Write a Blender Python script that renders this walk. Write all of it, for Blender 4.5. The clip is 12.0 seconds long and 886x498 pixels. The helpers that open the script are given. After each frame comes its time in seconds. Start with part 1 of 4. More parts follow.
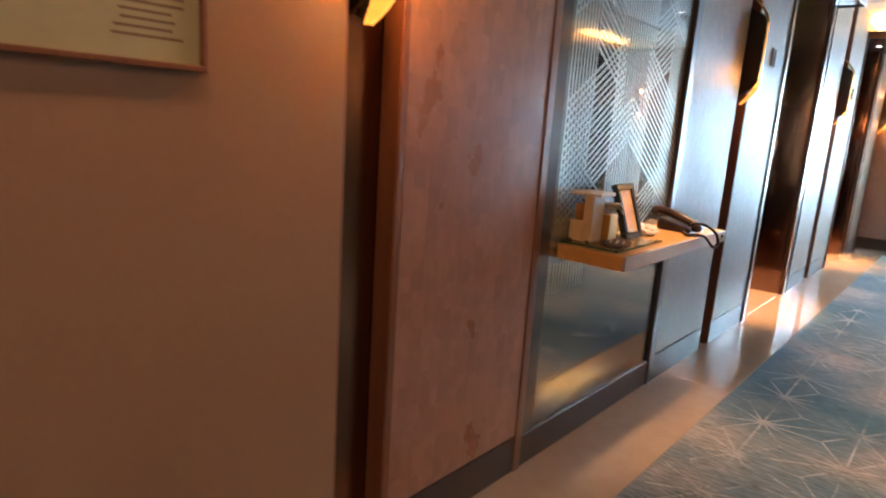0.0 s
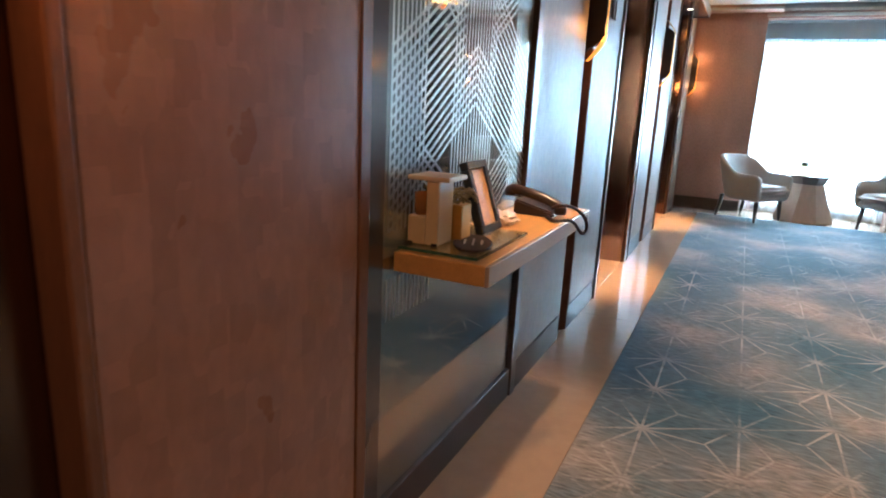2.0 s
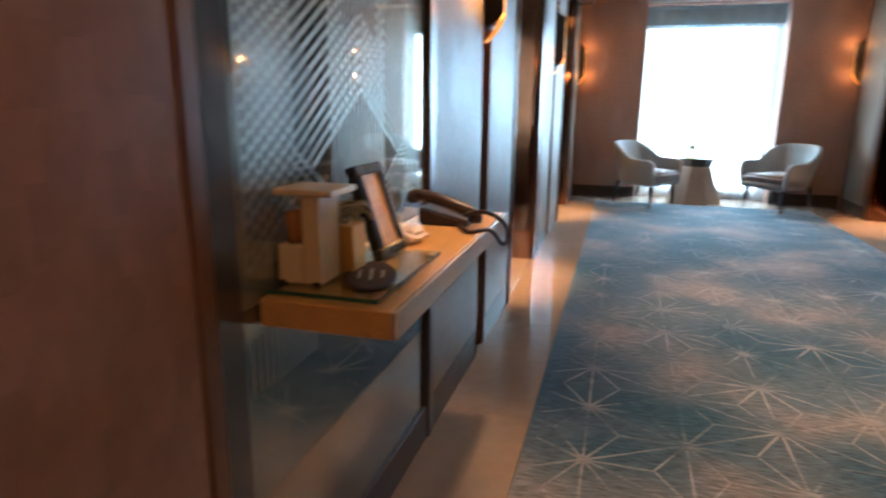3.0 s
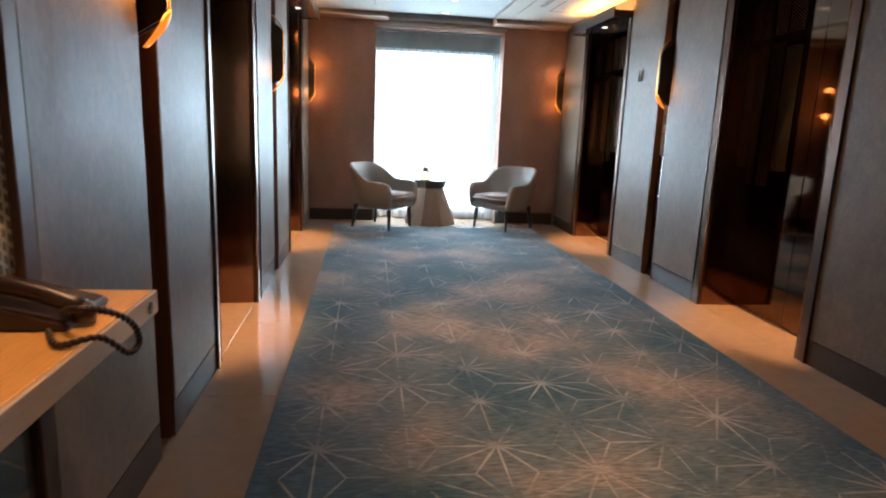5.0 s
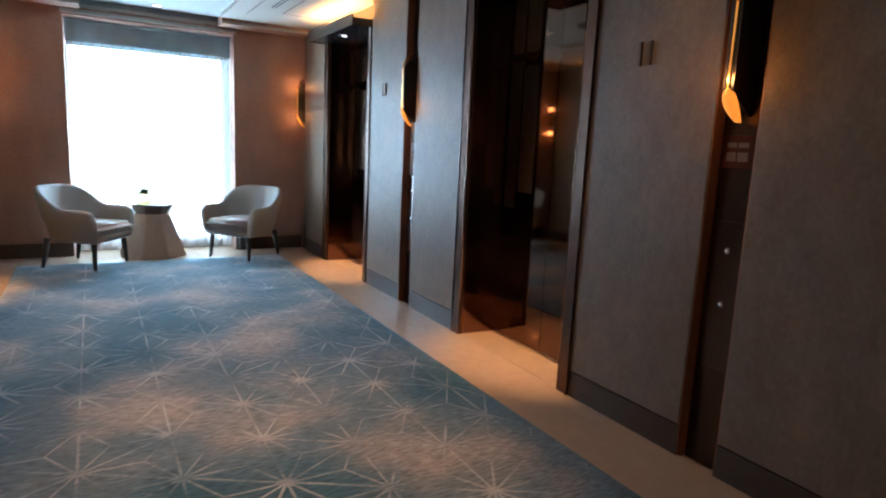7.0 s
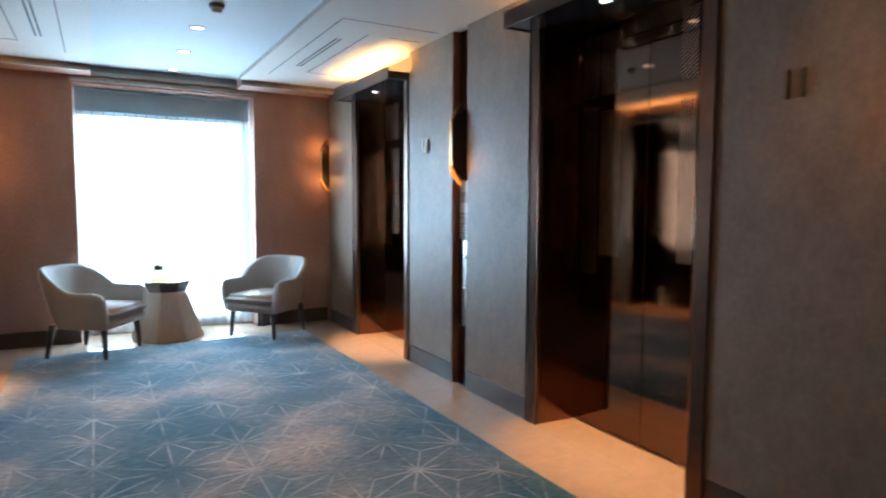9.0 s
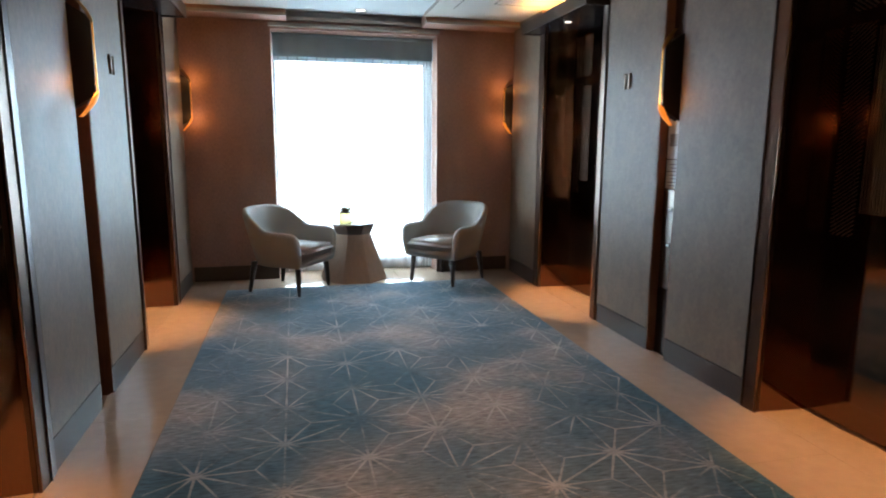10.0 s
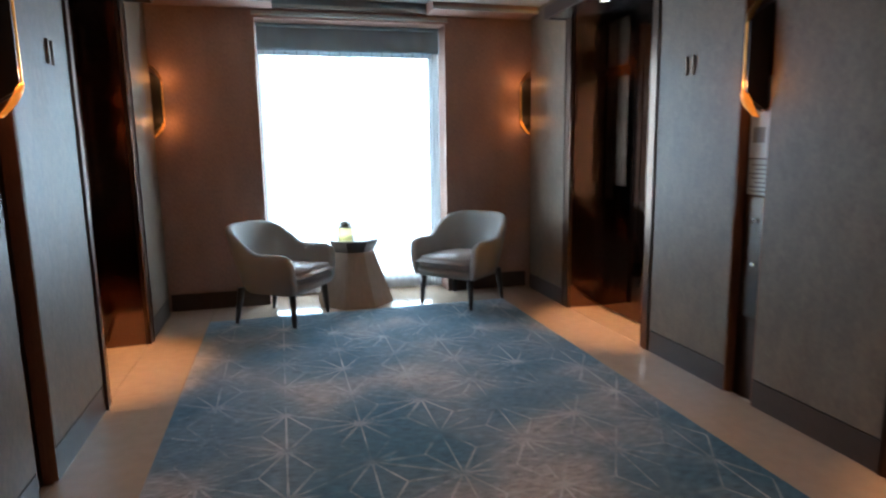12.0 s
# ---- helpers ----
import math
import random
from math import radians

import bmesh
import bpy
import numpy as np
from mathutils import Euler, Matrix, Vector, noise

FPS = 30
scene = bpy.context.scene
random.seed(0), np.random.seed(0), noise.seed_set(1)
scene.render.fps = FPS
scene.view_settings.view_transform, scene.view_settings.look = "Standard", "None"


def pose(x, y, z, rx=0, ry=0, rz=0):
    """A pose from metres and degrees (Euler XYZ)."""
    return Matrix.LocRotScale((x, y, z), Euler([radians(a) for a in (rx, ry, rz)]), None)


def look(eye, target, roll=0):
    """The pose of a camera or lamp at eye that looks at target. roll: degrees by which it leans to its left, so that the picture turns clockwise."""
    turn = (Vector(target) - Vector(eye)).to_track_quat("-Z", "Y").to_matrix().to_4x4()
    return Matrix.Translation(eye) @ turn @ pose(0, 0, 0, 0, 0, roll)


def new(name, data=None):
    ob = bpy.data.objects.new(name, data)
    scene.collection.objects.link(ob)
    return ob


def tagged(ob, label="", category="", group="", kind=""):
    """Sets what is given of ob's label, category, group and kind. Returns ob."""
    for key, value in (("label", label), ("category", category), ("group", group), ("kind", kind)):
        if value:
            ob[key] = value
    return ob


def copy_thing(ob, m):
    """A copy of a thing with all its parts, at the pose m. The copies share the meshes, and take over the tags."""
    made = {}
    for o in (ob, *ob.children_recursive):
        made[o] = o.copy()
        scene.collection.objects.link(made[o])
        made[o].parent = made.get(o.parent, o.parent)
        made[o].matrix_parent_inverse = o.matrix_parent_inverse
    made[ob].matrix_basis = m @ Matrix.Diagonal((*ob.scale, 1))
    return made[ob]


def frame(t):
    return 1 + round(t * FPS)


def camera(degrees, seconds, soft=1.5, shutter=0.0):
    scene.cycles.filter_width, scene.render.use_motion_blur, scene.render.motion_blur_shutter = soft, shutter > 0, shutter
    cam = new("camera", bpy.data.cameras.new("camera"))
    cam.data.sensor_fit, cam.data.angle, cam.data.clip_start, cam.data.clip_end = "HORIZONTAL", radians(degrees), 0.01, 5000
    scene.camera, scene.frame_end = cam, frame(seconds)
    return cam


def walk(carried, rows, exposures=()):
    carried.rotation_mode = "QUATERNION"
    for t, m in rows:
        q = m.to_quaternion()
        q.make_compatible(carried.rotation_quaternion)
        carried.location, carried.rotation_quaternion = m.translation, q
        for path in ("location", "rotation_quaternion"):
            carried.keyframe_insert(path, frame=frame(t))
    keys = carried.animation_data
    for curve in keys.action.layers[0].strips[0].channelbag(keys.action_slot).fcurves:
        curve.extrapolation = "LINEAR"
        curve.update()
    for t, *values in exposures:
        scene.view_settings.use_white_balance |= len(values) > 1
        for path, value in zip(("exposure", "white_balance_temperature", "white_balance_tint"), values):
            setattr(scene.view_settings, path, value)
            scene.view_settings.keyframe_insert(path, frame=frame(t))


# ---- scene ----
cam = camera(72.1, 12.0, soft=2.0, shutter=0.5)
PATH = [
    (0, (-0.519, 0.471, 1.298), (-1.804, 1.949, 0.893), 3.7),
    (0.5, (-0.595, 0.611, 1.274), (-1.767, 2.164, 0.814), 3.6),
    (1, (-0.746, 0.749, 1.293), (-1.719, 2.451, 0.896), 2.2),
    (1.5, (-0.804, 0.842, 1.277), (-1.622, 2.59, 0.75), 3.7),
    (2, (-0.883, 1.1, 1.27), (-1.721, 2.855, 0.803), 2.8),
    (2.5, (-0.95, 1.262, 1.28), (-1.732, 3.035, 0.784), 2.9),
    (3, (-1.046, 1.51, 1.239), (-1.583, 3.38, 0.776), 0.6),
    (3.5, (-0.994, 1.717, 1.247), (-1.247, 3.645, 0.78), 0.3),
    (5.3, (-0.885, 2.16, 1.316), (-0.619, 4.104, 0.927), 2.4),
    (5.5, (-0.86, 2.221, 1.339), (-0.613, 4.163, 0.928), 2.2),
    (6, (-0.782, 2.407, 1.363), (-0.323, 4.327, 1.041), 4.1),
    (6.5, (-0.689, 2.546, 1.364), (0.168, 4.316, 0.999), 3.1),
    (8.3, (-0.567, 3.213, 1.363), (0.504, 4.891, 1.17), 1.4),
    (8.5, (-0.571, 3.274, 1.365), (0.471, 4.972, 1.188), 1.7),
    (9, (-0.665, 3.457, 1.38), (0.319, 5.192, 1.23), 0.2),
    (9.5, (-0.687, 3.656, 1.359), (-0.033, 5.52, 1.047), -0.2),
    (10, (-0.643, 3.844, 1.377), (-0.179, 5.761, 1.045), 0.3),
    (10.5, (-0.608, 4.06, 1.362), (-0.186, 5.98, 0.996), 1.0),
    (11, (-0.68, 4.286, 1.383), (-0.18, 6.201, 1.1), -1.1),
    (11.5, (-0.715, 4.441, 1.373), (-0.108, 6.305, 0.977), -1.4),
    (12, (-0.69, 4.669, 1.37), (-0.186, 6.578, 1.051), -0.9),
]
EXPOSURES = [(0.0, 1.54, 5450, 10), (1.0, 1.42, 5350, 10), (1.5, 1.20, 5200, 9.5), (2.5, 1.06, 5200, 9.5), (3.0, 0.70, 5250, 9.5), (3.5, 0.45, 5700, 11.5), (5.5, 0.27, 6000, 15.5), (6.0, 0.27, 6000, 14.5), (6.5, 0.24, 5350, 11.5), (8.5, 0.82, 5200, 9.5), (9.0, 0.6, 5200, 9.5), (9.5, 0.05, 5250, 9), (10.0, -0.12, 5850, 13.5), (10.5, -0.23, 5850, 14.5), (11.0, -0.26, 5750, 13.5), (12.0, -0.32, 5600, 13.5)]
walk(cam, [(t, look(eye, target, roll)) for t, eye, target, roll in PATH], EXPOSURES)

# ---- world, light, exposure ----
world = bpy.data.worlds.new("world")
scene.world = world
world.use_nodes = True
wn = world.node_tree
sky = wn.nodes.new("ShaderNodeTexSky")
sky.sky_type, sky.sun_disc, sky.sun_elevation, sky.sun_rotation = "NISHITA", False, radians(50), radians(0)
wn.links.new(sky.outputs[0], wn.nodes["Background"].inputs[0])
wn.nodes["Background"].inputs[1].default_value = 0.1

XL, XR, YE, YB = -1.674, 1.67, 10.35, -1.6      # wall faces, end wall, added wall behind
ZS, ZC = 2.65, 2.69                            # soffit, raised ceiling
SIN, SOUT = -0.66, 0.66                        # inner edges of the two soffits
WX0, WX1, WZ1 = -0.835, 0.855, 2.52              # window opening


def lamp(name, kind, m, energy, color, **extra):
    data = bpy.data.lights.new(name, kind)
    data.energy, data.color = energy, color
    for k, v in extra.items():
        if k == "size": data.size = v
        if k == "size_y": data.size_y = v
        if k == "soft": data.shadow_soft_size = v
        if k == "spot": data.spot_size = radians(v)
        if k == "blend": data.spot_blend = v
    if kind == "AREA": data.shape = "RECTANGLE"
    ob = new(name, data)
    ob.matrix_world = m
    return ob


WARM, AMBER2, DAY = (1.0, 0.54, 0.25), (1.0, 0.50, 0.17), (0.70, 0.87, 1.0)
lamp("window_daylight", "AREA", look((0, 10.86, 1.3), (0, 0, 1.2)), 215, DAY, size=1.75, size_y=2.5)

# ---- materials ----
MATS = {}


def mat(name, color, rough=0.5, metal=0.0, spec=0.5, noise_scale=0.0, vary=0.15, fine=0.0, bump=0.0, stretch=(1, 1, 1), emit=None, strength=0.0, rough_vary=0.0, cells=0.0, cell_scale=24.0):
    """Principled material with variation at two scales and a fine relief."""
    if name in MATS:
        return MATS[name]
    m = bpy.data.materials.new(name)
    MATS[name] = m
    m.use_nodes = True
    nt = m.node_tree
    N, L = nt.nodes, nt.links
    b = N["Principled BSDF"]
    b.inputs["Base Color"].default_value = (*color, 1)
    b.inputs["Roughness"].default_value = rough
    b.inputs["Metallic"].default_value = metal
    b.inputs["Specular IOR Level"].default_value = spec
    if emit:
        b.inputs["Emission Color"].default_value = (*emit, 1)
        b.inputs["Emission Strength"].default_value = strength
    if noise_scale:
        tc = N.new("ShaderNodeTexCoord")
        mp = N.new("ShaderNodeMapping")
        mp.inputs["Scale"].default_value = stretch
        L.new(tc.outputs["Object"], mp.inputs[0])
        big = N.new("ShaderNodeTexNoise")
        big.inputs["Scale"].default_value, big.inputs["Detail"].default_value = noise_scale, 4
        small = N.new("ShaderNodeTexNoise")
        small.inputs["Scale"].default_value, small.inputs["Detail"].default_value = fine or noise_scale * 12, 6
        L.new(mp.outputs[0], big.inputs[0])
        L.new(mp.outputs[0], small.inputs[0])
        add = N.new("ShaderNodeMath")
        add.operation = "ADD"
        L.new(big.outputs[0], add.inputs[0])
        L.new(small.outputs[0], add.inputs[1])
        ramp = N.new("ShaderNodeMapRange")
        ramp.inputs[1].default_value, ramp.inputs[2].default_value = 0.6, 1.4
        ramp.inputs[3].default_value, ramp.inputs[4].default_value = 1 - vary, 1 + vary
        L.new(add.outputs[0], ramp.inputs[0])
        mul = N.new("ShaderNodeVectorMath")
        mul.operation = "SCALE"
        mul.inputs[0].default_value = color
        L.new(ramp.outputs[0], mul.inputs["Scale"])
        if cells:                                   # square flecks pressed into the sheet
            cm = N.new("ShaderNodeMapping")
            cm.inputs["Scale"].default_value = (1, 1, 0.55)
            L.new(tc.outputs["Object"], cm.inputs[0])
            vo = N.new("ShaderNodeTexVoronoi")
            vo.distance = "CHEBYCHEV"
            vo.inputs["Scale"].default_value, vo.inputs["Randomness"].default_value = cell_scale, 0.8
            L.new(cm.outputs[0], vo.inputs["Vector"])
            sp = N.new("ShaderNodeSeparateColor")
            L.new(vo.outputs["Color"], sp.inputs[0])
            cr = N.new("ShaderNodeMapRange")
            cr.inputs[3].default_value, cr.inputs[4].default_value = 1 - cells, 1 + cells
            L.new(sp.outputs[0], cr.inputs[0])
            both = N.new("ShaderNodeMath")
            both.operation = "MULTIPLY"
            L.new(ramp.outputs[0], both.inputs[0]); L.new(cr.outputs[0], both.inputs[1])
            L.new(both.outputs[0], mul.inputs["Scale"])
        L.new(mul.outputs[0], b.inputs["Base Color"])
        if rough_vary:
            rr = N.new("ShaderNodeMapRange")
            rr.inputs[1].default_value, rr.inputs[2].default_value = 0.3, 0.7
            rr.inputs[3].default_value, rr.inputs[4].default_value = max(rough - rough_vary, 0.02), rough + rough_vary
            L.new(big.outputs[0], rr.inputs[0])
            L.new(rr.outputs[0], b.inputs["Roughness"])
        if bump:
            bp = N.new("ShaderNodeBump")
            bp.inputs["Strength"].default_value, bp.inputs["Distance"].default_value = bump, 0.002
            L.new(small.outputs[0], bp.inputs["Height"])
            L.new(bp.outputs[0], b.inputs["Normal"])
    return m


PAPER = mat("woven_wallpaper", (0.172, 0.124, 0.083), 0.50, 0, 0.36, 6.0, 0.22, 60, 0.25, (1, 1, 0.7), rough_vary=0.05, cells=0.07, cell_scale=30)
PAPER_END = mat("end_wallpaper", (0.325, 0.195, 0.150), 0.6, 0, 0.25, 5.0, 0.24, 80, 0.25, (1, 1, 0.4))
PAPER_RED = mat("leather_wallpaper", (0.35, 0.165, 0.100), 0.31, 0, 0.5, 5.0, 0.16, 30, 0.2, (1, 1, 0.7), rough_vary=0.05, cells=0.12, cell_scale=22)
LACQUER = mat("beige_lacquer", (0.36, 0.205, 0.115), 0.18, 0, 0.5, 1.2, 0.05, 60, 0.05)
WOOD = mat("red_brown_wood", (0.20, 0.080, 0.036), 0.35, 0, 0.5, 4, 0.3, 60, 0.1, (6, 6, 0.6))
DARKWOOD = mat("dark_stained_wood", (0.060, 0.036, 0.026), 0.33, 0, 0.5, 4, 0.3, 60, 0.08, (6, 6, 0.6))
BASE = mat("brown_skirting", (0.062, 0.041, 0.029), 0.45, 0, 0.35, 3, 0.15, 50, 0.05)
BRONZE = mat("polished_bronze", (0.165, 0.104, 0.072), 0.07, 1, 0.5, 2, 0.12, 200, 0.02, (1, 1, 0.05), rough_vary=0.04)
BRONZE_DARK = mat("dark_bronze", (0.10, 0.072, 0.058), 0.30, 1, 0.5, 2, 0.12, 200, 0.02, (1, 1, 0.05))
JAMB = mat("satin_bronze", (0.20, 0.118, 0.078), 0.10, 1, 0.5, 2, 0.12, 200, 0.0, (1, 1, 0.05), rough_vary=0.02)
ETCHBRONZE = mat("etched_bronze", (0.27, 0.19, 0.135), 0.36, 1, 0.5, 3, 0.1)
STEEL = mat("brushed_steel", (0.20, 0.17, 0.15), 0.24, 1, 0.5, 2, 0.1, 250, 0.03, (8, 8, 0.3))
BLACK = mat("black_gloss", (0.024, 0.022, 0.022), 0.18)
BLACKM = mat("black_metal", (0.026, 0.023, 0.021), 0.4)
# one gold leaf in lit and unlit copies, light put into colour and glow
GOLD = mat("lit_gold_leaf", (0.8, 0.45, 0.12), 0.3, 1, 0.5, 20, 0.2, emit=(1.0, 0.38, 0.05), strength=0.4)
UNLITGOLD = mat("unlit_gold_leaf", (0.55, 0.30, 0.09), 0.35, 1, 0.5, 25, 0.25)
SCOOP = mat("lit_gold_scoop", (0.72, 0.34, 0.06), 0.35, 0.6, 0.5, 30, 0.3, emit=(1.0, 0.33, 0.03), strength=0.55)
CEIL = mat("white_ceiling_paint", (0.34, 0.35, 0.345), 0.8, 0, 0.3, 1.5, 0.04, 60, 0.03)
SOFF = mat("warm_white_paint", (0.37, 0.34, 0.295), 0.75, 0, 0.3, 1.5, 0.04, 60, 0.03)
GROOVE = mat("shadow_gap_black", (0.03, 0.028, 0.026), 0.7)
FABRIC = mat("grey_taupe_fabric", (0.30, 0.285, 0.268), 0.85, 0, 0.2, 5, 0.08, 260, 0.4)
SEAT = mat("taupe_leather", (0.30, 0.25, 0.22), 0.45, 0, 0.4, 6, 0.1, 150, 0.15)
LEG = mat("black_wood_leg", (0.025, 0.02, 0.018), 0.35)
OAK = mat("honey_oak", (0.66, 0.36, 0.105), 0.30, 0, 0.5, 3, 0.16, 30, 0.06, (8, 0.8, 8))
TABLEWOOD = mat("table_wood", (0.34, 0.25, 0.19), 0.5, 0, 0.4, 5, 0.15, 60, 0.15, (6, 6, 0.8))
IVORY = mat("ivory_plastic", (0.74, 0.57, 0.34), 0.4, 0, 0.5, 6, 0.05)
PHONE = mat("dark_brown_plastic", (0.028, 0.016, 0.013), 0.30)
PAPERW = mat("cream_paper", (0.44, 0.38, 0.20), 0.6, 0, 0.4, 3, 0.06)
WHITE = mat("white_card", (0.75, 0.75, 0.72), 0.5, 0, 0.4, 4, 0.04)
INK = mat("brown_ink", (0.20, 0.13, 0.06), 0.7)
GREYINK = mat("grey_ink", (0.12, 0.12, 0.12), 0.7)
RED = mat("red_sign", (0.10, 0.018, 0.012), 0.4)
ETCH = mat("etched_white", (0.56, 0.58, 0.57), 0.32, 0.65, 0.5, 4, 0.05)
MIRROR = mat("smoked_mirror", (0.48, 0.50, 0.49), 0.05, 0.65, 0.5, 1.2, 0.1, rough_vary=0.02)
MIRROR_LOW = mat("frosted_mirror", (0.34, 0.315, 0.29), 0.09, 0.8, 0.5, 1.2, 0.06)
for m in (MIRROR, MIRROR_LOW):
    m.node_tree.nodes["Principled BSDF"].inputs["IOR"].default_value = 2.3
AMBERGLASS = mat("amber_glass", (0.62, 0.50, 0.20), 0.15, 0, 0.5)
AMBERGLASS.node_tree.nodes["Principled BSDF"].inputs["Transmission Weight"].default_value = 0.6
LEAF = mat("dried_leaf", (0.10, 0.085, 0.03), 0.7, 0, 0.3, 20, 0.3)
CHROME = mat("chrome", (0.6, 0.6, 0.58), 0.15, 1)
LIT = mat("downlight_glass", (0.8, 0.8, 0.78), 0.4, 0, 0.4, emit=(1.0, 0.85, 0.65), strength=3.0)
STRIP = mat("led_strip", (0.9, 0.7, 0.4), 0.5, emit=(1.0, 0.50, 0.12), strength=46.0)
MARBLE = mat("cream_marble", (0.36, 0.262, 0.185), 0.07, 0, 0.5, 1.6, 0.10, 14, 0.0, rough_vary=0.03)
GROUT = mat("grout", (0.35, 0.27, 0.2), 0.7)


def glass_mat(name, tint):
    m = bpy.data.materials.new(name)
    m.use_nodes = True
    N, L = m.node_tree.nodes, m.node_tree.links
    N.remove(N["Principled BSDF"])
    mix, tr, gl = N.new("ShaderNodeMixShader"), N.new("ShaderNodeBsdfTransparent"), N.new("ShaderNodeBsdfGlossy")
    fr = N.new("ShaderNodeLayerWeight")
    pw = N.new("ShaderNodeMath")
    pw.operation, pw.inputs[1].default_value = "POWER", 4.0
    tr.inputs[0].default_value = (*tint, 1)
    gl.inputs["Roughness"].default_value = 0.02
    L.new(fr.outputs["Facing"], pw.inputs[0]); L.new(pw.outputs[0], mix.inputs[0]); L.new(tr.outputs[0], mix.inputs[1]); L.new(gl.outputs[0], mix.inputs[2])
    L.new(mix.outputs[0], N["Material Output"].inputs[0])
    return m


GLASS, COVER = glass_mat("clear_glass", (0.90, 0.955, 0.925)), glass_mat("white_glass", (0.965, 0.985, 0.975))


def sheer_mat():
    m = bpy.data.materials.new("white_sheer")
    m.use_nodes = True
    N, L = m.node_tree.nodes, m.node_tree.links
    N.remove(N["Principled BSDF"])
    mix, tr, tl = N.new("ShaderNodeMixShader"), N.new("ShaderNodeBsdfTransparent"), N.new("ShaderNodeBsdfTranslucent")
    tl.inputs[0].default_value = (0.9, 0.9, 0.9, 1)
    w = N.new("ShaderNodeTexNoise")
    w.inputs["Scale"].default_value = 180
    mr = N.new("ShaderNodeMapRange")
    mr.inputs[3].default_value, mr.inputs[4].default_value = 0.3, 0.55
    L.new(w.outputs[0], mr.inputs[0]); L.new(mr.outputs[0], mix.inputs[0])
    L.new(tr.outputs[0], mix.inputs[1]); L.new(tl.outputs[0], mix.inputs[2])
    L.new(mix.outputs[0], N["Material Output"].inputs[0])
    return m


SHEER = sheer_mat()


def fold_mat():
    """Several layers of the same sheer, drawn together."""
    m = bpy.data.materials.new("gathered_sheer")
    m.use_nodes = True
    N, L = m.node_tree.nodes, m.node_tree.links
    N.remove(N["Principled BSDF"])
    add, tl, df = N.new("ShaderNodeAddShader"), N.new("ShaderNodeBsdfTranslucent"), N.new("ShaderNodeBsdfDiffuse")
    tl.inputs[0].default_value, df.inputs[0].default_value = (0.085, 0.092, 0.095, 1), (0.55, 0.56, 0.56, 1)
    L.new(tl.outputs[0], add.inputs[0]); L.new(df.outputs[0], add.inputs[1])
    L.new(add.outputs[0], N["Material Output"].inputs[0])
    return m


FOLD = fold_mat()
VALANCE = mat("blue_grey_valance", (0.28, 0.36, 0.40), 0.8, 0, 0.2, 6, 0.1, 200, 0.3)


def glow_mat():
    m = bpy.data.materials.new("bright_overcast")
    m.use_nodes = True
    N, L = m.node_tree.nodes, m.node_tree.links
    N.remove(N["Principled BSDF"])
    e = N.new("ShaderNodeEmission")
    e.inputs[0].default_value, e.inputs[1].default_value = (0.88, 0.95, 1.0, 1), 5.0
    L.new(e.outputs[0], N["Material Output"].inputs[0])
    return m


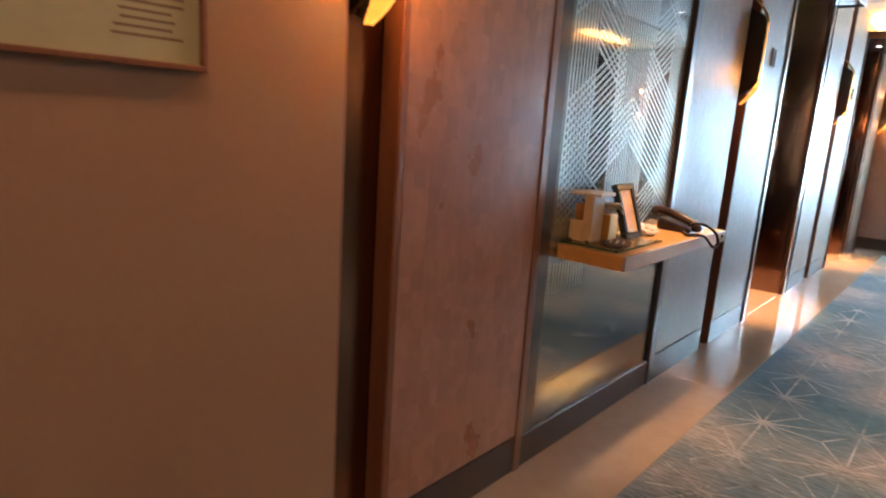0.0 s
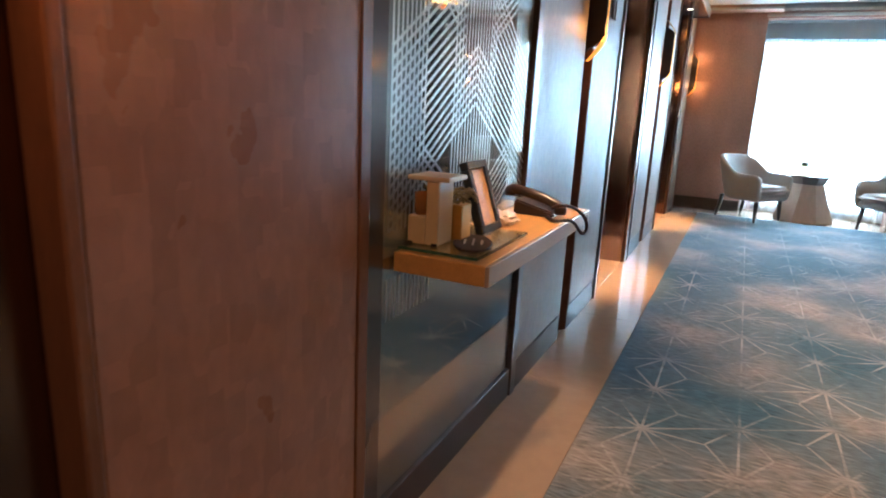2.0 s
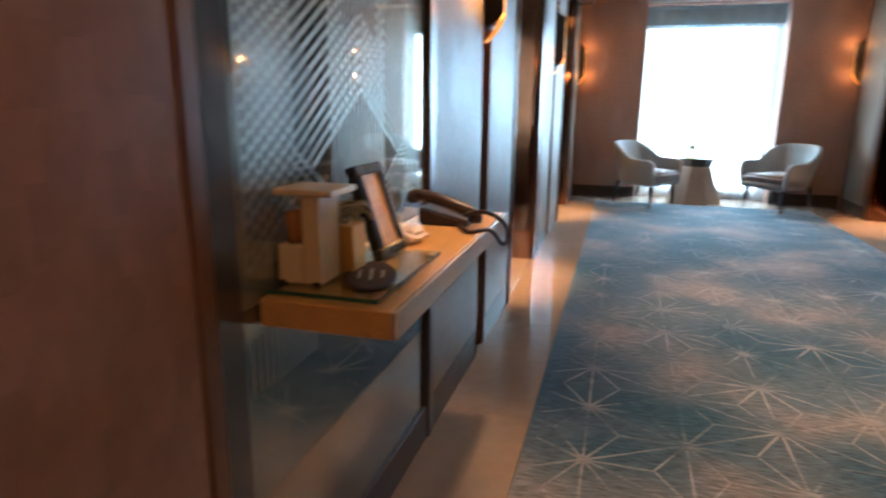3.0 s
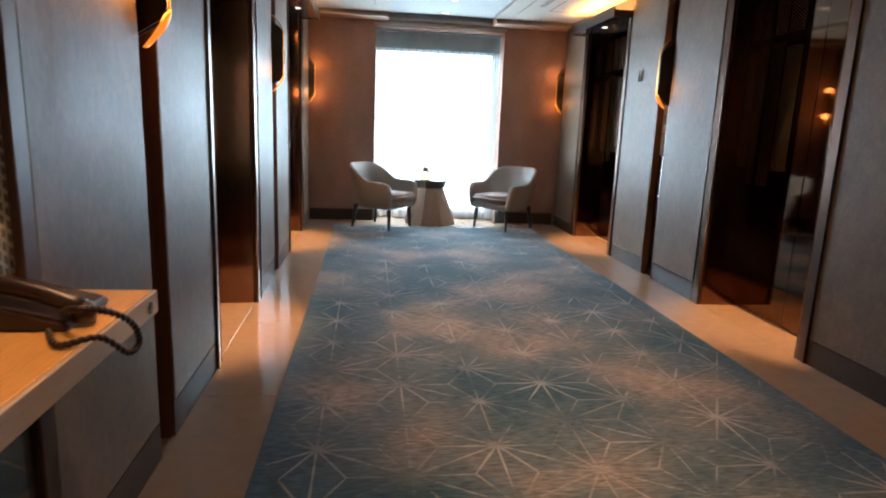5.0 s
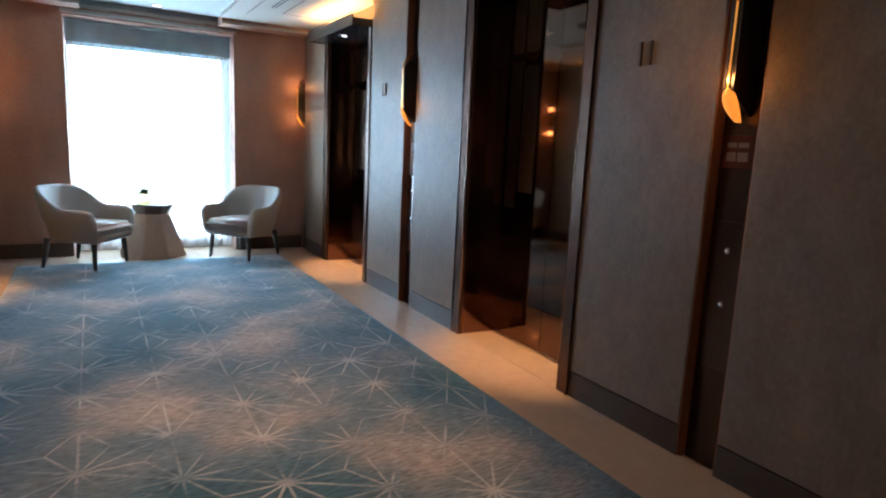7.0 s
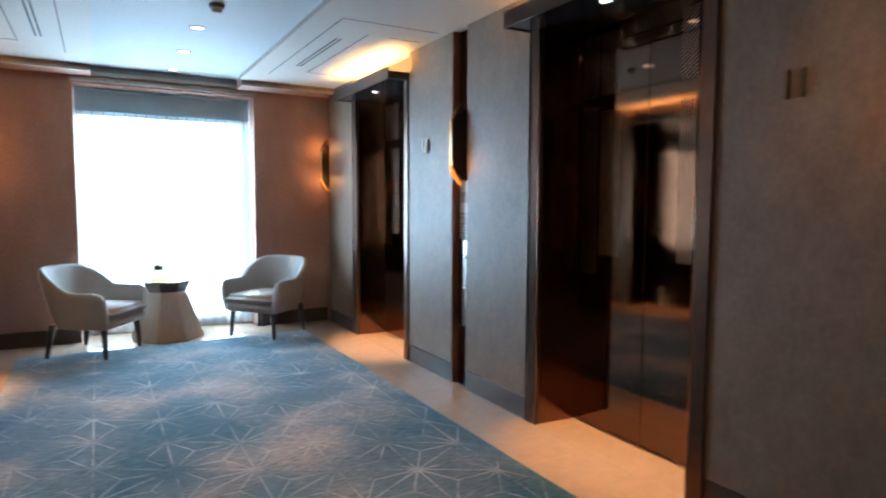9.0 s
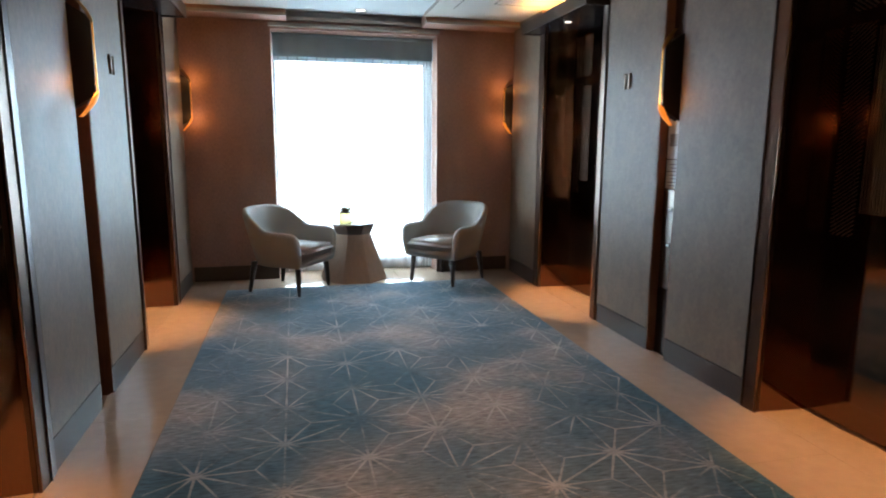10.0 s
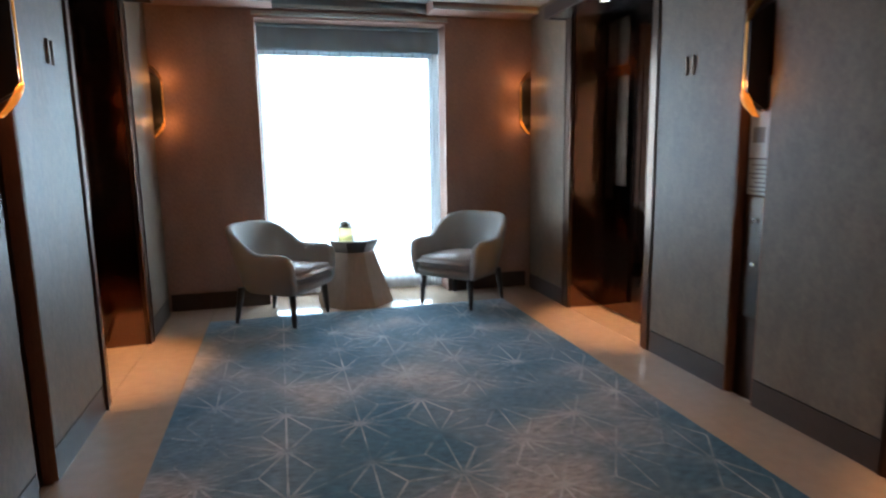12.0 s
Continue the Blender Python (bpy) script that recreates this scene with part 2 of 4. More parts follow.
def carpet_mats():
    """Blue-grey pile with warm taupe fades, and the paler lines woven into it."""
    out = []
    for name, line in (("carpet_pile", False), ("carpet_line", True)):
        m = bpy.data.materials.new(name)
        m.use_nodes = True
        N, L = m.node_tree.nodes, m.node_tree.links
        b = N["Principled BSDF"]
        b.inputs["Roughness"].default_value = 0.95
        b.inputs["Specular IOR Level"].default_value = 0.12
        b.inputs["Sheen Weight"].default_value = 0.22
        b.inputs["Sheen Tint"].default_value = (0.6, 0.8, 0.9, 1)
        tc = N.new("ShaderNodeTexCoord")
        fade = N.new("ShaderNodeTexNoise")
        fade.inputs["Scale"].default_value, fade.inputs["Detail"].default_value = 1.15, 3
        L.new(tc.outputs["Object"], fade.inputs[0])
        ramp = N.new("ShaderNodeValToRGB")
        e = ramp.color_ramp.elements
        e[0].position, e[0].color = 0.36, (0.037, 0.084, 0.120, 1)
        e[1].position, e[1].color = 0.66, (0.255, 0.225, 0.205, 1)
        k = e.new(0.50)
        k.color = (0.097, 0.130, 0.155, 1)
        L.new(fade.outputs[0], ramp.inputs[0])
        mp = N.new("ShaderNodeMapping")
        mp.inputs["Scale"].default_value = (16, 100, 1)
        L.new(tc.outputs["Object"], mp.inputs[0])
        grain = N.new("ShaderNodeTexNoise")
        grain.inputs["Scale"].default_value, grain.inputs["Detail"].default_value = 1.0, 5
        L.new(mp.outputs[0], grain.inputs[0])
        gr = N.new("ShaderNodeMapRange")
        gr.inputs[1].default_value, gr.inputs[2].default_value = 0.3, 0.7
        gr.inputs[3].default_value, gr.inputs[4].default_value = 0.45, 1.60
        L.new(grain.outputs[0], gr.inputs[0])
        sc = N.new("ShaderNodeVectorMath")
        sc.operation = "SCALE"
        L.new(ramp.outputs[0], sc.inputs[0]); L.new(gr.outputs[0], sc.inputs["Scale"])
        last = sc.outputs[0]
        if line:
            show = N.new("ShaderNodeTexNoise")
            show.inputs["Scale"].default_value, show.inputs["Detail"].default_value = 3.2, 3
            L.new(tc.outputs["Object"], show.inputs[0])
            mr = N.new("ShaderNodeMapRange")
            mr.inputs[1].default_value, mr.inputs[2].default_value = 0.41, 0.69
            mr.inputs[3].default_value, mr.inputs[4].default_value = 0.03, 0.72
            wear = N.new("ShaderNodeMath")
            wear.operation, wear.inputs[1].default_value = "MULTIPLY_ADD", 0.35
            L.new(grain.outputs[0], wear.inputs[0]); L.new(show.outputs[0], wear.inputs[2])
            less = N.new("ShaderNodeMath")
            less.operation, less.inputs[1].default_value = "SUBTRACT", 0.175
            L.new(wear.outputs[0], less.inputs[0])
            L.new(less.outputs[0], mr.inputs[0])
            mix = N.new("ShaderNodeMix")
            mix.data_type = "RGBA"
            L.new(mr.outputs[0], mix.inputs[0])
            L.new(last, mix.inputs[6])
            mix.inputs[7].default_value = (0.47, 0.445, 0.42, 1)
            last = mix.outputs[2]
        L.new(last, b.inputs["Base Color"])
        bp = N.new("ShaderNodeBump")
        bp.inputs["Strength"].default_value, bp.inputs["Distance"].default_value = 0.5, 0.004
        L.new(grain.outputs[0], bp.inputs["Height"]); L.new(bp.outputs[0], b.inputs["Normal"])
        out.append(m)
    return out


PILE, LINE = carpet_mats()


# ---- builders ----
def box(bm, x0, x1, y0, y1, z0, z1, bevel=0.0, seg=2):
    vs = [bm.verts.new((x, y, z)) for x in (x0, x1) for y in (y0, y1) for z in (z0, z1)]
    faces = [bm.faces.new([vs[i] for i in f]) for f in ((0, 1, 3, 2), (4, 6, 7, 5), (0, 4, 5, 1), (2, 3, 7, 6), (0, 2, 6, 4), (1, 5, 7, 3))]
    if bevel:
        edges = list({e for f in faces for e in f.edges})
        bmesh.ops.bevel(bm, geom=edges, offset=bevel, segments=seg, affect="EDGES", profile=0.5)
    return bm


def prism(bm, pts, z0, z1):
    """A plan outline pulled up from z0 to z1."""
    lo, hi = [bm.verts.new((x, y, z0)) for x, y in pts], [bm.verts.new((x, y, z1)) for x, y in pts]
    n = len(pts)
    for i in range(n):
        bm.faces.new((lo[i], lo[(i + 1) % n], hi[(i + 1) % n], hi[i]))
    bm.faces.new(lo[::-1]), bm.faces.new(hi)
    bmesh.ops.recalc_face_normals(bm, faces=bm.faces)
    return bm


def lathe(bm, profile, n=24, cx=0.0, cy=0.0, turn=0.0, cap=True):
    rings = []
    for r, z in profile:
        rings.append([bm.verts.new((cx + r * math.cos(turn + 2 * math.pi * i / n), cy + r * math.sin(turn + 2 * math.pi * i / n), z)) for i in range(n)])
    for a, b in zip(rings, rings[1:]):
        for i in range(n):
            bm.faces.new((a[i], a[(i + 1) % n], b[(i + 1) % n], b[i]))
    if cap:
        bm.faces.new(rings[0][::-1]), bm.faces.new(rings[-1])
    return bm


def tube(bm, pts, r, n=8):
    """A round tube along a list of points."""
    pts = [Vector(p) for p in pts]
    rings = []
    for i, p in enumerate(pts):
        d = (pts[min(i + 1, len(pts) - 1)] - pts[max(i - 1, 0)]).normalized()
        a = d.orthogonal().normalized()
        if rings:
            a = (last - last.dot(d) * d).normalized()
        last = a
        b = d.cross(a)
        rings.append([bm.verts.new(p + r * (math.cos(2 * math.pi * k / n) * a + math.sin(2 * math.pi * k / n) * b)) for k in range(n)])
    for s, t in zip(rings, rings[1:]):
        for k in range(n):
            bm.faces.new((s[k], s[(k + 1) % n], t[(k + 1) % n], t[k]))
    bm.faces.new(rings[0][::-1]), bm.faces.new(rings[-1])
    return bm


def mesh_of(name, bm, material, smooth=False):
    me = bpy.data.meshes.new(name)
    bmesh.ops.recalc_face_normals(bm, faces=bm.faces)
    bm.to_mesh(me)
    bm.free()
    me.materials.append(material)
    if smooth:
        for p in me.polygons:
            p.use_smooth = True
    return me


def thing(name, bm, material, label="", category="", group="", kind="", smooth=False):
    return tagged(new(name, mesh_of(name, bm, material, smooth)), label, category, group, kind)


def empty(name, m, label="", category="", group="", kind=""):
    ob = new(name)
    ob.matrix_world = m
    return tagged(ob, label, category, group, kind)


def part(name, bm, material, parent, label="", smooth=False):
    ob = new(name, mesh_of(name, bm, material, smooth))
    ob.parent = parent
    return tagged(ob, label)


def B(*a, **k):
    return box(bmesh.new(), *a, **k)


# ---- shell ----
NICHE_D, PT = 0.075, 0.075                       # niche depth, panel thickness
E1, E2 = (5.185, 6.50), (8.17, 9.485)          # lift portals along the walls
ZH = 2.43                                      # head of the portals
DOOR_X = 0.31                                  # doors stand this far behind the wall face

floor = thing("floor", B(XL - 0.5, XR + 0.5, YB - 0.3, YE + 0.75, -0.2, -0.012), GROUT, "cream stone floor under the lobby carpet", "floor", kind="structure")

# backing walls, with the lift openings left free
for name, side, xf in (("wall_west", -1, XL), ("wall_east", 1, XR)):
    bm = bmesh.new()
    a, b = sorted((xf + side * PT, xf + side * 0.55))
    for y0, y1 in ((YB, E1[0]), (E1[1], E2[0]), (E2[1], YE + 0.75)):
        box(bm, a, b, y0, y1, -0.012, ZC)
    for y0, y1 in (E1, E2):
        box(bm, a, b, y0, y1, ZH + 0.07, ZC)
    thing(name, bm, DARKWOOD, "dark wood backing wall behind papered panels", "wall", kind="structure")

bm = bmesh.new()
box(bm, XL - PT, WX0, YE, YE + 0.5, -0.012, ZC)
box(bm, WX1, XR + PT, YE, YE + 0.5, -0.012, ZC)
box(bm, WX0, WX1, YE, YE + 0.5, WZ1, ZC)
wall_north = thing("wall_north", bm, PAPER_END, "taupe woven wallpaper on the window wall", "wall", kind="structure")
# never in view, added to close off the lobby behind the camera
thing("unseen_wall_south", B(XL - PT, XR + PT, YB - 0.3, YB, -0.012, ZC), PAPER, "unseen taupe wall added to close the lobby", "wall", kind="structure")

# ceilings
thing("ceiling", B(XL - 0.5, XR + 0.5, YB - 0.3, YE + 0.75, ZC, ZC + 0.2), CEIL, "white raised lobby ceiling", "ceiling", kind="structure")
for name, x0, x1 in (("ceiling_soffit_west", XL - PT, SIN), ("ceiling_soffit_east", SOUT, XR + PT)):
    bm = bmesh.new()
    box(bm, x0, x1, YB, YE - 0.28, ZS, ZC - 0.002)
    thing(name, bm, SOFF, "warm white dropped ceiling along the lifts", "ceiling", kind="structure")
for x0, x1 in ((XL - PT, SIN - 0.02), (SOUT + 0.02, XR + PT)):
    bm = bmesh.new()
    box(bm, x0, x1, YE - 0.28, YE, ZS - 0.06, ZC - 0.002)
    thing("bulkhead", bm, PAPER_END, "taupe papered bulkhead above the window wall", "bulkhead", kind="structure")
    thing("trim", B(x0, x1, YE - 0.295, YE - 0.28, ZS - 0.06, ZS - 0.035), SOFF, "pale cornice moulding on the bulkhead", "moulding", kind="structure")
thing("trim", B(WX0 - 0.02, WX1 + 0.02, YE - 0.03, YE - 0.002, WZ1 + 0.02, WZ1 + 0.055), SOFF, "pale moulding above the window head", "moulding", kind="structure")

thing("trim", B(SIN - 0.02, SOUT + 0.02, YE - 0.045, YE - 0.002, 2.600, 2.632), SOFF, "pale cornice moulding under the raised ceiling", "moulding", kind="structure")
thing("trim", B(SIN - 0.02, SOUT + 0.02, YE - 0.030, YE - 0.002, 2.6325, ZC - 0.003), mat("grey_cornice", (0.20, 0.21, 0.21), 0.7, 0, 0.3, 3, 0.08), "grey cornice band under the raised ceiling", "moulding", kind="structure")

# ---- wall panels ----
def panels(wall_name, side, xf, spans):
    wall = bpy.data.objects[wall_name]
    for y0, y1, material, kind in spans:
        a, b = sorted((xf, xf + side * (PT - 0.002)))
        hb = 0.15
        bm = bmesh.new()
        box(bm, a, b, y0, y1, hb, ZS - 0.002, 0.003, 1)
        part("panel", bm, material, wall, kind)
        c, d = sorted((xf + side * 0.0025, xf + side * (PT - 0.002)))
        part("skirting", B(c, d, y0 - 0.001, y1 + 0.001, -0.010, hb - 0.006), BASE, wall, "brown skirting board")
        # wood edging on the two ends of the panel
        for ye, s in ((y0, -1), (y1, 1)):
            e0, e1 = sorted((ye, ye + s * 0.006))
            p, q = sorted((xf + side * 0.003, xf + side * (PT - 0.002)))
            part("edging", B(p, q, e0, e1, -0.010, ZS - 0.002), WOOD, wall, "red-brown wood panel edge")


NW = [1.415, 1.605, 4.315, 4.498, 7.22, 7.435, 10.23]
NE = [4.235, 4.44, 7.225, 7.44, 10.23]
panels("wall_west", -1, XL, [
    (YB, NW[0], LACQUER, "smooth beige lacquered panel"),
    (NW[1] + 0.012, 2.285, PAPER_RED, "russet mottled wallpaper panel"),
    (3.585, NW[2], PAPER, "grey-taupe wallpaper panel"),
    (NW[3], E1[0], PAPER, "grey-taupe wallpaper panel"),
    (E1[1] + 0.065, NW[4], PAPER, "grey-taupe wallpaper panel"),
    (NW[5], E2[0], PAPER, "grey-taupe wallpaper panel"),
    (E2[1] + 0.065, NW[6], PAPER, "grey-taupe wallpaper panel")])
panels("wall_east", 1, XR, [
    (YB, 1.24, PAPER, "grey-taupe wallpaper panel"),
    (1.46, NE[0], PAPER, "grey-taupe wallpaper panel"),
    (NE[1], E1[0], PAPER, "grey-taupe wallpaper panel"),
    (E1[1], NE[2], PAPER, "grey-taupe wallpaper panel"),
    (NE[3], E2[0], PAPER, "grey-taupe wallpaper panel"),
    (E2[1], NE[4], PAPER, "grey-taupe wallpaper panel")])
# metal sheets at the back of the niches
ww, we = bpy.data.objects["wall_west"], bpy.data.objects["wall_east"]
for y0, y1, m in ((NW[0] + .006, NW[1] - .006, mat("copper_brown_metal", (0.24, 0.145, 0.095), 0.24, 1, 0.5, 2, 0.15, 200, 0.02, (1, 1, 0.05))), (NW[2] + .006, NW[3] - .006, BRONZE_DARK), (NW[4] + .006, NW[5] - .006, BRONZE_DARK), (NW[6] + .006, YE - .004, BRONZE_DARK)):
    part("niche_back", B(XL - PT + 0.001, XL - PT + 0.012, y0, y1, -0.01, ZS - 0.003), m, ww, "dark brushed metal niche lining")
part("niche_post", B(XL - PT + 0.012, XL + 0.012, NW[1] - 0.022, NW[1] + 0.005, -0.01, ZS - 0.003, 0.004, 1), WOOD, ww, "red-brown wood post")
for y0, y1 in ((1.25, 1.45), (NE[0] + .006, NE[1] - .006), (NE[2] + .006, NE[3] - .006), (NE[4] + .006, YE - .004)):
    part("niche_back", B(XR + PT - 0.012, XR + PT - 0.001, y0, y1, -0.01, ZS - 0.003), BRONZE_DARK, we, "dark brushed metal niche lining")
# skirting of the window wall
for x0, x1 in ((XL, WX0 - 0.002), (WX1 + 0.002, XR)):
    part("skirting", B(x0, x1, YE - 0.014, YE - 0.001, -0.01, 0.15, 0.003, 1), BASE, wall_north, "dark brown skirting board")


# ---- lift portals ----
LEAVES = []


def portal(side, xf, y0, y1, name):
    """Splayed bronze lift surround with two door leaves, a sill and a canopy with a downlight."""
    def X(d):
        return xf + side * d
    g = empty(name, pose(0, 0, 0), "dark polished bronze lift entrance with closed doors", "lift door", "lift entrances", "structure")
    splay, arch = 0.03, 0.095
    if side < 0:
        part("architrave", B(XL - PT + 0.004, XL + 0.004, y1 + 0.001, y1 + 0.058, -0.010, ZS - 0.003, 0.003, 1), DARKWOOD, g, "dark wood architrave")
    for s, ya in ((1, y0), (-1, y1)):
        ins = [(X(0.004), ya + s * 0.007), (X(-0.006), ya + s * 0.014), (X(-0.002), ya + s * (arch - 0.006)), (X(0.012), ya + s * arch), (X(0.03), ya + s * (arch + 0.0015)), (X(0.03), ya + s * 0.007)]
        part("face_plate", prism(bmesh.new(), ins, -0.010, ZH + 0.06), mat("black_bronze", (0.10, 0.062, 0.045), 0.30, 1, 0.5, 2, 0.12), g, "dark bronze face plate")
        ins = [(X(0.0305), ya + s * 0.007), (X(0.0305), ya + s * (arch + 0.0015)), (X(DOOR_X + 0.05), ya + s * (arch + splay)), (X(DOOR_X + 0.05), ya + s * 0.007)]
        part("jamb", prism(bmesh.new(), ins, -0.010, ZH + 0.06), JAMB, g, "polished bronze jamb")
        part("edge_bead", lathe(bmesh.new(), [(0.008, -0.010), (0.008, ZH - 0.002)], 14, X(0.004), ya + s * (arch + 0.001)), JAMB, g, "polished bronze corner bead", smooth=True)
        part("edge_strip", B(*sorted((X(-0.012), X(0.06))), *sorted((ya + s * 0.0065, ya + s * 0.013)), -0.010, ZH), BRONZE_DARK, g, "thin dark metal edge")
    a, b = sorted((X(0.012), X(DOOR_X + 0.05)))
    part("head", B(a, b, y0 + 0.01, y1 - 0.01, ZH, ZH + 0.06), BLACK, g, "black gloss head panel")
    ym = (y0 + y1) / 2
    a, b = sorted((X(DOOR_X), X(DOOR_X + 0.04)))
    for ya, yb, flip in ((y0 + arch + splay - 0.012, ym - 0.002, 1), (ym + 0.002, y1 - arch - splay + 0.012, -1)):
        leaf = part("door_leaf", B(a, b, ya, yb, 0.004, ZH, 0.003, 1), BRONZE, g, "mirror-polished bronze leaf")
        LEAVES.append((leaf, X(DOOR_X - 0.0006), ya, yb, flip))
    a, b = sorted((X(DOOR_X - 0.018), X(DOOR_X + 0.09)))
    part("sill", B(a, b, y0 + arch, y1 - arch, -0.012, 0.0015), ETCHBRONZE, g, "satin bronze door sill")
    a, b = sorted((X(DOOR_X + 0.09), X(0.55)))
    part("shaft_back", B(a, b, y0, y1, -0.012, ZH + 0.07), BLACKM, g)
    # canopy
    c = empty("lift_canopy", pose(0, 0, 0), "bronze canopy with black underside over a lift", "canopy", "lift canopies")
    a, b = sorted((X(-0.20), X(DOOR_X)))
    bm = bmesh.new()
    box(bm, *sorted((X(-0.20), X(-0.19))), y0 - 0.005, y1 + 0.005, ZH - 0.015, ZH + 0.085, 0.002, 1)
    part("fascia", bm, BRONZE_DARK, c, "bronze front edge")
    for ya, yb in ((y0 - 0.005, y0 + 0.005), (y1 - 0.005, y1 + 0.005)):
        part("end_plate", B(*sorted((X(-0.189), X(-0.001))), ya, yb, ZH - 0.015, ZH + 0.050), BRONZE_DARK, c)
    part("underside", B(*sorted((X(-0.189), X(0.011))), y0 + 0.006, y1 - 0.006, ZH - 0.008, ZH + 0.012), BLACK, c, "black gloss underside")
    d = empty("downlight", pose(X(-0.03), ym, ZH - 0.009), "small round recessed downlight", "downlight", "canopy downlights")
    part("ring", lathe(bmesh.new(), [(0.040, -0.004), (0.040, 0.0), (0.028, 0.0), (0.028, -0.004)], 20, cap=False), CHROME, d)
    part("lens", lathe(bmesh.new(), [(0.027, -0.002), (0.027, 0.0)], 20), LIT, d)
    lamp("canopy_spot", "SPOT", look((X(-0.03), ym, ZH - 0.02), (X(0.25), ym, 0)), 340 if y0 < 7 else 510, AMBER2, soft=0.03, spot=42, blend=0.8)
    # strip on top of the canopy that lights the soffit
    thing("led_strip", B(*sorted((X(-0.17), X(-0.04))), y0 + 0.03, y1 - 0.03, ZH + 0.0125, ZH + 0.024), STRIP, "warm light strip on top of a canopy", "light strip", "canopy light strips")


for name, side, xf in (("door_1", -1, XL), ("door_3", 1, XR)):
    portal(side, xf, *E1, name)
for name, side, xf in (("door_2", -1, XL), ("door_4", 1, XR)):
    portal(side, xf, *E2, name)

# ---- mirror bay with shelf on the west wall ----
G0, G1 = 2.285, 3.585
g = empty("mirror_bay", pose(0, 0, 0), "etched smoked mirror in a dark wood frame", "mirror", kind="structure")
for y0, y1, m in ((G0 + 0.001, 2.33, WOOD), (3.515, G1 - 0.007, DARKWOOD)):
    part("stile", B(XL - PT + 0.002, XL + 0.004, y0, y1, -0.01, ZS - 0.003, 0.003, 1), m, g, "dark wood stile")
part("bottom_rail", B(XL - PT + 0.002, XL - 0.004, 2.331, 3.514, -0.01, 0.13, 0.003, 1), BASE, g, "dark wood bottom rail")
part("side_glass", B(XL - 0.028, XL - 0.012, 2.331, 2.4205, 0.131, ZS - 0.004), mat("plain_smoked_mirror", (0.16, 0.14, 0.13), 0.09, 0.6, 0.5, 1.2, 0.1), g, "plain smoked mirror strip")
upper = part("upper_glass", B(XL - 0.03, XL - 0.018, 2.421, 3.514, 0.862, ZS - 0.004), MIRROR, g, "smoked mirror glass")
lower = part("lower_glass", B(XL - 0.03, XL - 0.018, 2.421, 3.514, 0.131, 0.858), MIRROR_LOW, g, "frosted mirror glass")

cover = part("cover_glass", B(XL - 0.0150, XL - 0.0125, 2.421, 3.514, 0.131, ZS - 0.004), COVER, g, "clear cover glass")
cover.visible_shadow = False


class Etch:
    """Flat stripes on an upright sheet at x: uprights and slants inside bands of its width, joined into one mesh."""

    def __init__(self, x, y0, y1, half):
        self.x, self.y0, self.w, self.half = x, y0, y1 - y0, half
        self.verts, self.faces = [], []

    def quad(self, p, q):
        (ya, za), (yb, zb) = p, q
        d = Vector((yb - ya, zb - za))
        if d.length < 0.004:
            return
        n = Vector((-d.y, d.x)).normalized() * self.half
        i = len(self.verts)
        for yy, zz in ((ya + n.x, za + n.y), (ya - n.x, za - n.y), (yb - n.x, zb - n.y), (yb + n.x, zb + n.y)):
            self.verts.append((self.x, yy, zz))
        self.faces.append((i, i + 1, i + 2, i + 3))

    def upright(self, f0, f1, lo, hi, step=0.0215):
        y = self.y0 + f0 * self.w
        while y < self.y0 + f1 * self.w:
            self.quad((y, lo), (y, hi))
            y += step

    def slant(self, f0, f1, slope, lo, hi, step=0.027):
        ya, yb = self.y0 + f0 * self.w, self.y0 + f1 * self.w
        rise = abs(slope) * (yb - ya)
        c = lo - rise
        while c < hi + rise:
            za = c if slope > 0 else c + rise
            dz = slope * (yb - ya)
            ts = sorted(((lo - za) / dz, (hi - za) / dz))
            t0, t1 = max(0, ts[0]), min(1, ts[1])
            if t0 < t1:
                self.quad((ya + t0 * (yb - ya), za + t0 * dz), (ya + t1 * (yb - ya), za + t1 * dz))
            c += step

    def done(self, name, material, parent, label):
        me = bpy.data.meshes.new(name)
        me.from_pydata(self.verts, [], self.faces)
        me.materials.append(material)
        ob = new(name, me)
        ob.parent = parent
        return tagged(ob, label, kind="stuff")


MID, SL, TOP = 2.985, 0.65, ZS - 0.02            # apex line, slope and head of the pattern
COLS = (2.452, 2.632, 2.820, 2.880)              # outer column, slanted column, centre, inner centre
e = Etch(XL - 0.0172, 0.0, 1.0, 0.0046)
for c0, c1, cut in ((1.275, 1.75, 1.47), (2.05, 2.56, 2.26)):
    c = c0
    while c < c1:                                # one roof-shaped line, left out of the inner centre above the cut
        reach = 0.0 if c < cut else MID - COLS[3]
        for s in (-1, 1):
            da, db = MID - COLS[0], reach
            za, zb = max(c - SL * da, 0.93), c - SL * db
            da = (c - za) / SL
            if zb > TOP:
                db, zb = (c - TOP) / SL, TOP
            if da > db + 0.01:
                e.quad((MID + s * da, za), (MID + s * db, zb))
        c += 0.0295
for c0, c1 in ((0.97, 1.15), (1.62, 1.92)):      # short counter slants in the two slanted columns
    c = c0
    while c < c1:
        for s in (-1, 1):
            e.quad((MID + s * (MID - COLS[1]), c), (MID + s * (MID - COLS[2]), c - SL * (COLS[2] - COLS[1])))
        c += 0.0295
e.done("etched_roof_pattern", ETCH, upper, "white etched roof-shaped stripes")
e = Etch(XL - 0.0168, 0.0, 1.0, 0.0044)
for a, b in ((COLS[0], COLS[1]), (COLS[2], 2 * MID - COLS[2]), (2 * MID - COLS[1], 2 * MID - COLS[0])):
    e.upright(a, b, 0.93, TOP, 0.0225)
